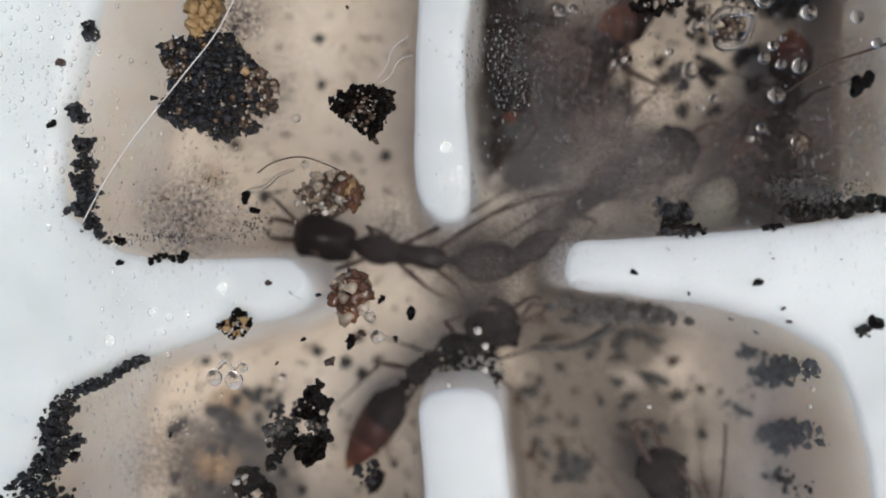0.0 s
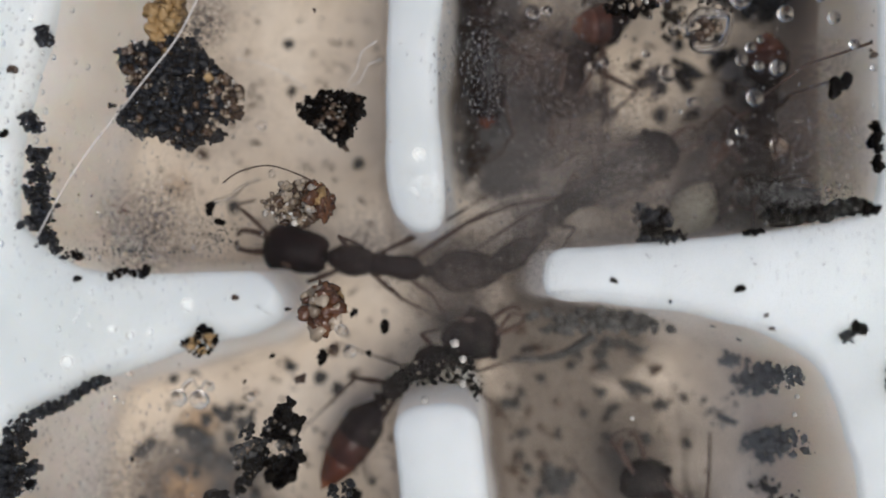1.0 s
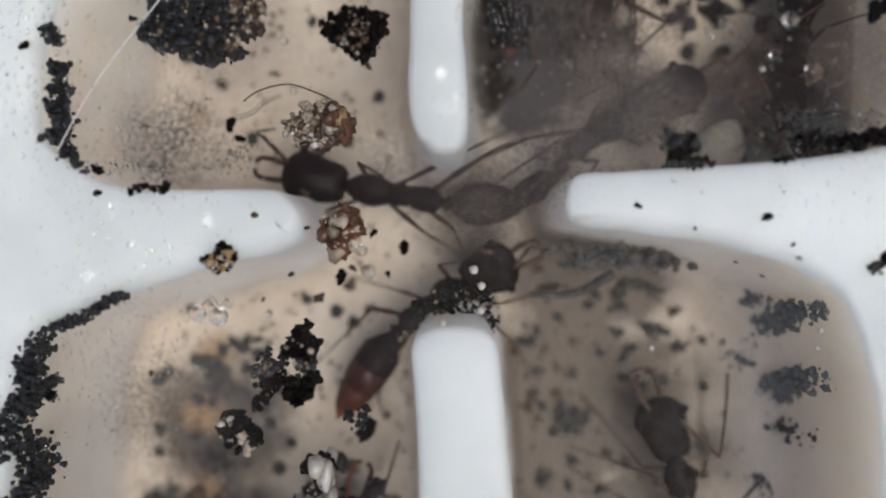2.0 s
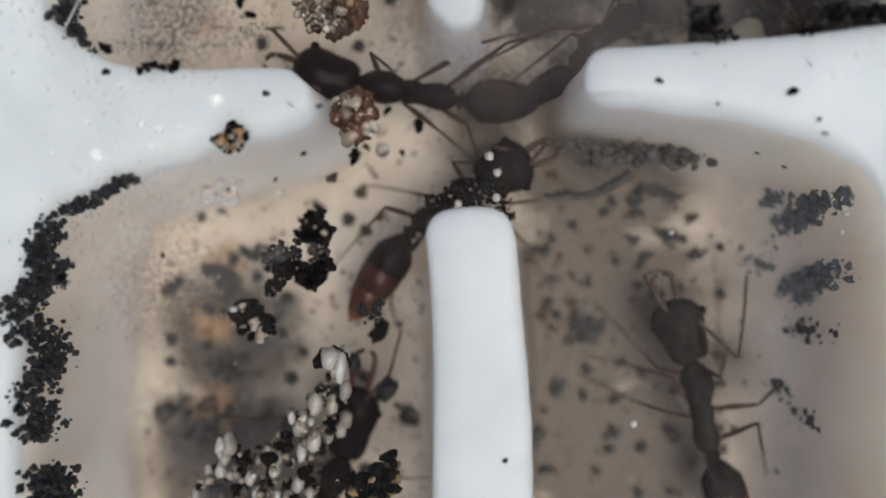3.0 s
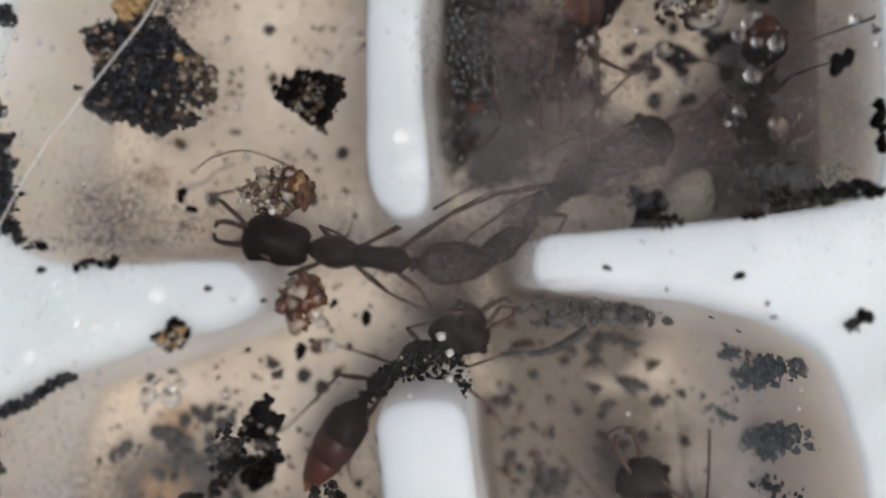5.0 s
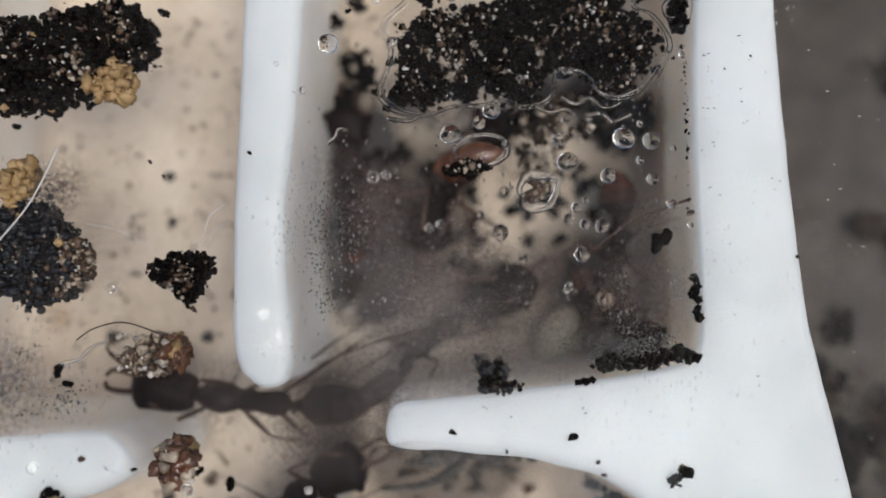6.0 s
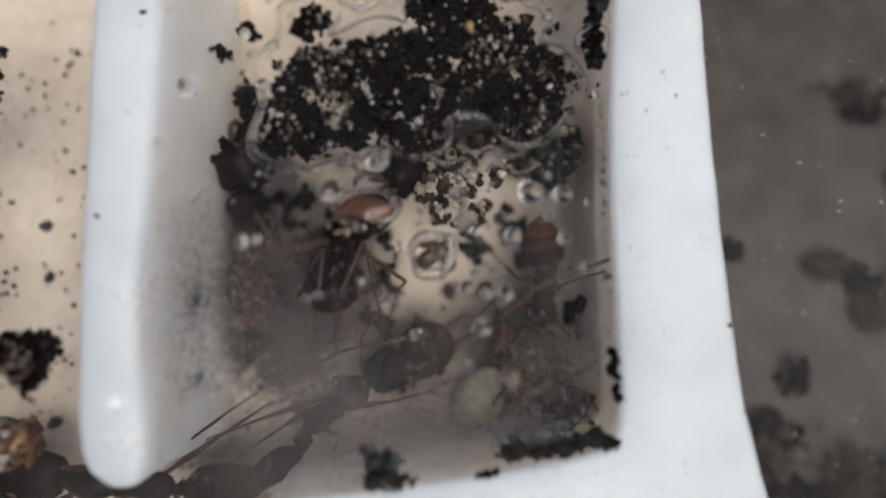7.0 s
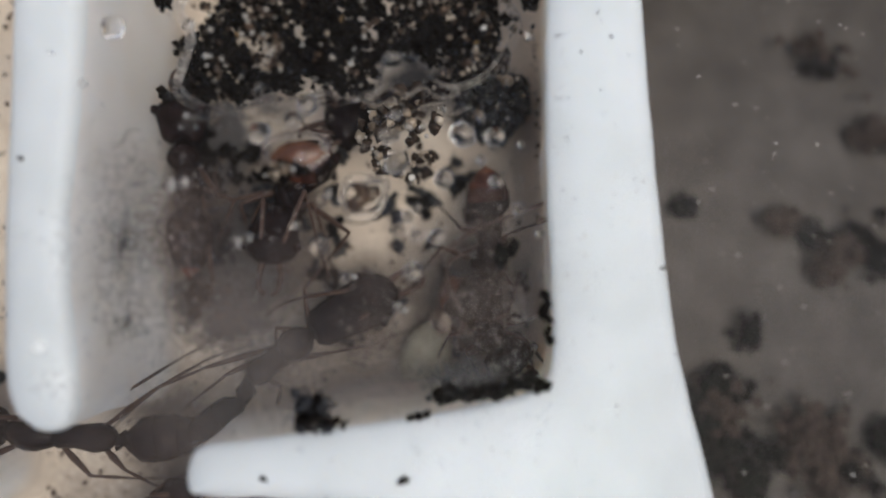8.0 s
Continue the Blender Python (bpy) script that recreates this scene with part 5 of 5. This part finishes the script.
def mist_droplets():
    """The finest droplets, too many to count."""
    rng = random.Random(21)
    bm = bmesh.new()
    kept = []
    spots = [(*(-15.73, 7.76), 1.3, 260), (*(-15.46, 2.92), 0.7, 110), (*(-16.47, 6.92), 1.2, 200), (*(-12.04, -1.43), 1.6, 60), (*(13.12, 3.19), 2.2, 220), (*(1.14, 7.15), 0.8, 160), (*(-11.88, -5.81), 1.6, 320), (*(-10.88, 2.27), 2.0, 420), (*(19.52, 15.22), 0.4, 12), (*(13.57, 11.73), 1.0, 60), (*(7.47, 9.57), 2.5, 90), (*(2.11, 7.05), 1.1, 260), (*(-0.44, 2.97), 0.6, 24), (*(4.2, 5.2), 1.8, 160)]
    for k, (cx, cy, sp, n) in enumerate(spots):
        for _ in range(n):
            x, y = rng.gauss(cx, sp), rng.gauss(cy, sp)
            r = rng.uniform(0.02, 0.1 if k < 4 else 0.05)
            if any((x - q[0]) ** 2 + (y - q[1]) ** 2 < (r * 1.5 + dr) ** 2 for q, dr in zip(DROPS, DROP_R)) or any((x - q[0]) ** 2 + (y - q[1]) ** 2 < (1.9 * r + 1.9 * q[2]) ** 2 for q in kept):
                continue
            kept.append((x, y, r))
            lump(bm, (x, y, 0.05 - r * 0.75), r, rng, (1.0, 1.9 if k > 3 else 1.4, 0.75), 0.0, 2)
    ob = part("fine_droplets", bm, "water")
    ob.visible_shadow = False
    return tagged(ob, "countless tiny water droplets under the pane", "droplets", kind="stuff")


mist_droplets()


def meniscus(poly, width, label):
    """A wet rim where water creeps round the soil."""
    loop = smooth_loop([Vector((*p, 0)) for p in poly], 5)
    n = len(loop)
    bm = bmesh.new()
    rings = []
    c = sum(loop, Vector()) / n
    for i in range(n):
        d = (loop[(i + 1) % n] - loop[i - 1]).normalized()
        q = Vector((d.y, -d.x, 0))
        w = width * (0.7 + 0.6 * noise.noise(loop[i] * 0.9))
        rings.append([loop[i] - c + q * (w * math.cos(g)) + Vector((0, 0, -0.05 + 0.07 * math.sin(g))) for g in (2 * math.pi * k / 10 for k in range(10))])
    vs = [[bm.verts.new(p) for p in r] for r in rings]
    for i in range(n):
        a, b = vs[i], vs[(i + 1) % n]
        for k in range(10):
            bm.faces.new((a[k], a[(k + 1) % 10], b[(k + 1) % 10], b[k]))
    bmesh.ops.recalc_face_normals(bm, faces=bm.faces[:])
    ob = part("water_ring", bm, "water")
    ob.matrix_basis = Matrix.Translation(c * S)
    ob.visible_shadow = False
    return tagged(ob, label, "water ring", "water rings")


HEAP_RIM = [(3.83, 12.34), (4.11, 13.14), (4.28, 13.85), (3.94, 14.68), (4.26, 15.18), (4.88, 15.78), (4.94, 16.61), (5.52, 17.01), (6.73, 16.97), (6.92, 16.44), (6.49, 15.72), (7.72, 16.2), (8.54, 16.27), (9.04, 16.15), (8.87, 16.99), (9.12, 18.15), (9.5, 19.63), (11.87, 19.55), (11.86, 17.52), (12.44, 16.76), (13.36, 16.73), (13.79, 15.98), (13.49, 15.36), (14.18, 15.02), (14.78, 14.06), (14.58, 13.24), (13.81, 12.25), (12.77, 11.82), (11.98, 12.11), (11.61, 12.74), (10.82, 12.98), (10.4, 12.79), (10.16, 11.88), (9.14, 11.56), (8.35, 11.85), (7.65, 11.68), (6.55, 11.66), (5.55, 11.36), (4.56, 11.5), (3.97, 11.89)]
meniscus(HEAP_RIM, 0.075, "clear rim of water round the soil heap")
meniscus([(9.3 + (x - 9.3) * 1.035, 14.4 + (y - 14.4) * 1.045) for x, y in HEAP_RIM], 0.05, "thin outer rim of water round the soil heap")
meniscus([(x, y) for x, y in blob(*(9.55, 8.37), 0.72, 0.6, 30, 12)], 0.2, "clear ring of water round a brown crumb")
meniscus([(x, y) for x, y in blob(*(15.38, 15.33), 0.5, 0.62, 0, 12)], 0.09, "clear ring of water round wet soil")
bm = bmesh.new()
spindle(bm, (-0.92, 0, 0), (0.92, 0, 0), egg(0.1, 0.46, 13, 0.55), 0.5, 18, 0.05)
amber = part("seed_husk", bm, "amber")
amber.matrix_basis = pose(7.45 * S, 9.9 * S, -0.6 * S, 0, 0, 4)
tagged(amber, "glossy amber-brown husk under a drop of water", "husk", "husks")
meniscus(blob(7.47, 9.9, 1.05, 0.6, 4, 14, None, 0.0), 0.1, "clear ring of water round an amber husk")
soil_clod("brown crumb inside a ring of water", blob(*(9.55, 8.37), 0.5, 0.35, 30), 30, -0.4, -0.05, 0.08, 0.2, 0.3, 0, mat="husk", seed=33, name="crumb", category="crumb", group="crumb clusters")
soil_clod("dark crumb inside a ring of water", blob(*(6.82, 9.23), 0.9, 0.25, 5), 40, -0.4, -0.05, 0.08, 0.2, 0.3, 0, mat="soil", seed=34, name="crumb", category="crumb", group="crumb clusters")

# ---- specks, fibres and scratches ----
for i, (x, y, r) in enumerate([
    (*(-7.2, -0.86), 0.1), (*(6.01, -0.46), 0.1), (*(10.39, -0.83), 0.14), (*(11.27, -1.73), 0.06), (*(14.52, -2.24), 0.24), (*(-15.42, 5.02), 0.16), (*(-15.08, 7.33), 0.16), (*(-5.37, -1.29), 0.08), (*(-3.06, -1.45), 0.12), (*(-4.94, -3.74), 0.16),
    (*(-1.99, -1.95), 0.2), (*(-10.82, -6.41), 0.08), (*(-3.27, 4.3), 0.1), (*(-7.73, 1.81), 0.16), (*(-8.09, 2.26), 0.18), (*(-4.32, 9.24), 0.07), (*(-14.44, -7.27), 0.18), (*(-12.77, -0.12), 0.12), (*(11.85, 4.1), 0.3), (*(2.57, 15.43), 0.1),
    (*(6.36, 17.8), 0.14), (*(6.31, 17.48), 0.1), (*(0.36, 16.76), 0.08), (*(-1.19, 10.04), 0.07), (*(-4.83, 9.8), 0.07), (*(17.16, 17.31), 0.16), (*(19.25, 5.5), 0.06), (*(15.25, 7.29), 0.12), (*(1.02, -13.36), 0.09), (*(-4.18, -3), 0.2),
    (*(11.46, -2.2), 0.08), (*(7.95, -1.23), 0.06), (*(-5.92, -2.92), 0.08), (*(-6.89, -3.79), 0.07), (*(16.98, 12.83), 0.04), (*(18.06, 13.32), 0.05), (*(-3.77, -2.67), 0.1), (*(-2.54, -2.87), 0.09), (*(14.44, -2.29), 0.2), (*(11.25, -1.77), 0.06)]):
    speck(x, y, r, -0.02, "soil" if i % 3 else "husk", i)
speck(*(13.97, 6.16), 0.32, -0.03, "soil", 77, "smooth black oblong dirt drop under the pane", 2, 0.15)
speck(*(14.33, 6.39), 0.26, -0.03, "soil", 78, "smooth black oblong dirt drop under the pane", 2, 0.15)
bead_rng = random.Random(2)
for x, y, z, r in [(*(-0.65, -4.57), -0.35, 0.3), (*(0.76, -3.37), -1.8, 0.34), (*(0.73, -4.28), -1.8, 0.36), (*(0.46, -2.77), -1.8, 0.4), (*(5.92, -12.64), -2.2, 0.36), (*(-3.41, -2.79), -1.2, 0.28), (*(-3.76, -2.08), -1.2, 0.28),
                   (*(10.69, 4.51), -1.2, 0.28), (*(9.03, 5.76), -1.5, 0.22), (*(12.86, -4.8), -1.2, 0.22), (*(12.75, -5.46), -1.2, 0.2), (*(6.87, -5.51), -1.2, 0.2)]:
    bm = bmesh.new()
    lump(bm, (0, 0, 0), r * 0.42, bead_rng, (1, 1, 0.9), 0.12, 3)
    ob = part("white_bead", bm, "white_grain")
    ob.matrix_basis = pose(x * S, y * S, z * S)
    tagged(ob, "small glossy whitish grain near the pane", "grain", "whitish grains")
strand("fibre", "long pale fibre lying across the pane", "fibre", [(-8.19, 10.39), (-8.65, 9.35), (-9.28, 8.21), (-10.28, 6.96), (-11.44, 5.51), (-12.49, 4.16), (-13.43, 2.7), (-14.16, 1.34)], 0.032, 0.026, "fibre", z=-0.02)
strand("scratch", "fine pale scratch on the pane", "scratch", [(-7.13, 7.55), (-6.29, 7.38), (-5.35, 6.97), (-4.62, 6.42)], 0.016, 0.012, "fibre", z=-0.01)
strand("scratch", "fine pale scratch on the pane", "scratch", [(-2.1, 8.11), (-2.66, 7.71), (-2.86, 7.09), (-3.21, 6.62)], 0.018, 0.012, "fibre", z=-0.01)
strand("scratch", "fine pale scratch on the pane", "scratch", [(-1.97, 7.43), (-2.45, 7.23), (-2.76, 6.67), (-3.13, 6.47)], 0.018, 0.012, "fibre", z=-0.01)
strand("root_hair", "thin brown root hair on the pane", "root hair", [(15.52, 7.89), (14.34, 7.5), (13.16, 7.11), (12.17, 6.42), (11.57, 6.02)], 0.06, 0.03, "leg", z=-0.5)
strand("dark_stick", "dark club-ended stick on the floor", "stick", [(2.95, -4.01, -6), (4.39, -4.01, -6), (5.4, -3.76, -6), (6.66, -3.03, -6)], 0.1, 0.24, "mould")
strand("husk_arc", "curved thin brown leg piece under the pane", "leg piece", [(-7.95, 3.3), (-7.32, 3.71), (-6.28, 3.91), (-5.24, 3.59), (-4.61, 3.28)], 0.03, 0.03, "husk", z=-1.0)

for line in ([(10.56, 11.86), (11.15, 11.59), (11.66, 11.81), (12.24, 11.42), (12.85, 11.6)], [(9.54, 11.53), (10.13, 11.27), (10.77, 11.4), (11.12, 11.02)], [(11.52, 11.11), (12.13, 11.18), (12.51, 10.87), (13.23, 11.14)],
             [(12.1, 18.23), (12.57, 17.37), (13.04, 16.72), (13.54, 16.49), (14.02, 15.84)], [(6.94, 16.94), (7.54, 16.6), (8.15, 16.85), (8.65, 16.62)], [(3.97, 11.21), (4.75, 11.08), (5.35, 11.3), (5.94, 11.03)],
             [(1.69, 10.31), (1.98, 10.5), (2.15, 10.83), (2.48, 10.78)], [(-7.94, 2.51), (-7.32, 2.67), (-6.9, 3.04), (-6.28, 3.29)], [(-9.06, -3.97), (-8.75, -3.72), (-8.49, -4.03), (-8.22, -3.72)]):
    strand("water_rivulet", "thin wavy rivulet of water under the pane", "water rivulet", line, 0.09, 0.05, "water", z=-0.03).visible_shadow = False


def dust(name, label, spots, mat, r0, r1, seed, z):
    """Countless bits of dust or dirt lying on a level."""
    rng = random.Random(seed)
    bm = bmesh.new()
    for cx, cy, sx, sy, n in spots:
        for _ in range(n):
            r = rng.uniform(r0, r1)
            lump(bm, (rng.gauss(cx, sx), rng.gauss(cy, sy), z - r * 0.3), r, rng, (rng.uniform(0.6, 2.2), 0.8, 0.4), 0.4, 1)
    return tagged(part(name, bm, mat), label, "dust", kind="stuff")


dust("pane_dust", "fine white dust and lint on the pane", [(26, 6, 4, 7, 170), (2, 8, 7, 6, 40), (-9, 8, 3, 5, 40)], "white_grain", 0.015, 0.045, 31, 0.03)
dust("wall_dirt", "fine dark dirt specks along the outer wall", [(17.6, 8, 0.8, 7, 40), (16.3, 9, 0.25, 4, 40), (-15.5, 7, 0.5, 4, 30), (9, -0.3, 3, 0.4, 16)], "soil", 0.012, 0.034, 32, 0.0)

# ---- breath of condensation under the pane ----
# the even 0.008 is a painted haze over everything, lifting the dark tones
M["film"] = film_material("condensation", [
    (*(5.8, 2.03), 5.5, 1.0), (*(3.4, 4.6), 3.0, 0.4), (*(6.58, 2.62), 5.0, 0.4), (*(0.93, 0.6), 5.0, 0.25), (*(-10.88, 1.65), 4.0, 0.9), (*(-9.93, -5.67), 4.5, 0.5), (*(6.82, -10.33), 8.0, 0.1), (*(23.84, 8.57), 11.0, 0.35)],
    0.008, 0.05)


M["grime"] = film_material("grime", [
    (4.6, 4.6, 3.6, 0.95), (3.4, 7.6, 2.9, 0.9), (2.2, 9.4, 2.0, 0.5), (4.6, 8.4, 1.9, 0.5), (7.0, 2.6, 3.0, 0.8), (3.0, 1.2, 3.2, 0.6), (9.4, 3.6, 2.4, 0.6), (13.2, 4.4, 2.6, 0.85), (13.6, 7.0, 1.9, 0.5), (10.5, 3.6, 5.0, 0.25), (7.2, 6.2, 2.0, 0.65), (9.6, 5.4, 1.7, 0.45),
    (-10.3, 1.7, 2.8, 0.9), (-8.3, 9.0, 1.7, 0.9), (-7.5, 6.5, 5.5, 0.16), (-10.8, -7.6, 3.4, 0.45), (-2.2, -5.6, 2.4, 0.25), (-2.4, 1.1, 2.8, 0.3), (0.8, 0.0, 2.8, 0.6)],
    0.0, 0.64, (0.094, 0.073, 0.063), 5.0)


def film(name, mat, z, label, category):
    """A thin layer lying just under the pane."""
    bm = bmesh.new()
    bm.faces.new([bm.verts.new(p) for p in ((-27, -24, 0), (47, -24, 0), (47, 24, 0), (-27, 24, 0))])
    ob = part(name, bm, mat, smooth=False)
    ob.matrix_basis = pose(0, 0, z * S)
    return tagged(ob, label, category, kind="stuff")


film("condensation", "film", -0.24, "thin patchy film of condensation with a faint even haze under the pane", "condensation")
film("grime", "grime", -0.26, "brownish film of mould and grime smeared under the pane", "grime")


def motions():
    # the ant among the grains tugs at a lump of soil and gives way
    ob = ants["d"]
    o = ob.matrix_basis.translation.copy()
    walk(ob, [(t, pose(o.x + dx * S, o.y + dy * S, o.z, 0, 0, turn)) for t, dx, dy, turn in
              [(0.0, -0.05, -0.7, -6), (2.2, -0.05, -0.7, -6), (2.8, -0.02, -0.4, -3), (3.4, 0, 0, 0), (3.6, -0.08, -0.08, 1), (4.1, -0.6, -0.55, 7), (4.6, -0.6, -0.55, 7), (8.0, -0.6, -0.55, 7)]])


motions()
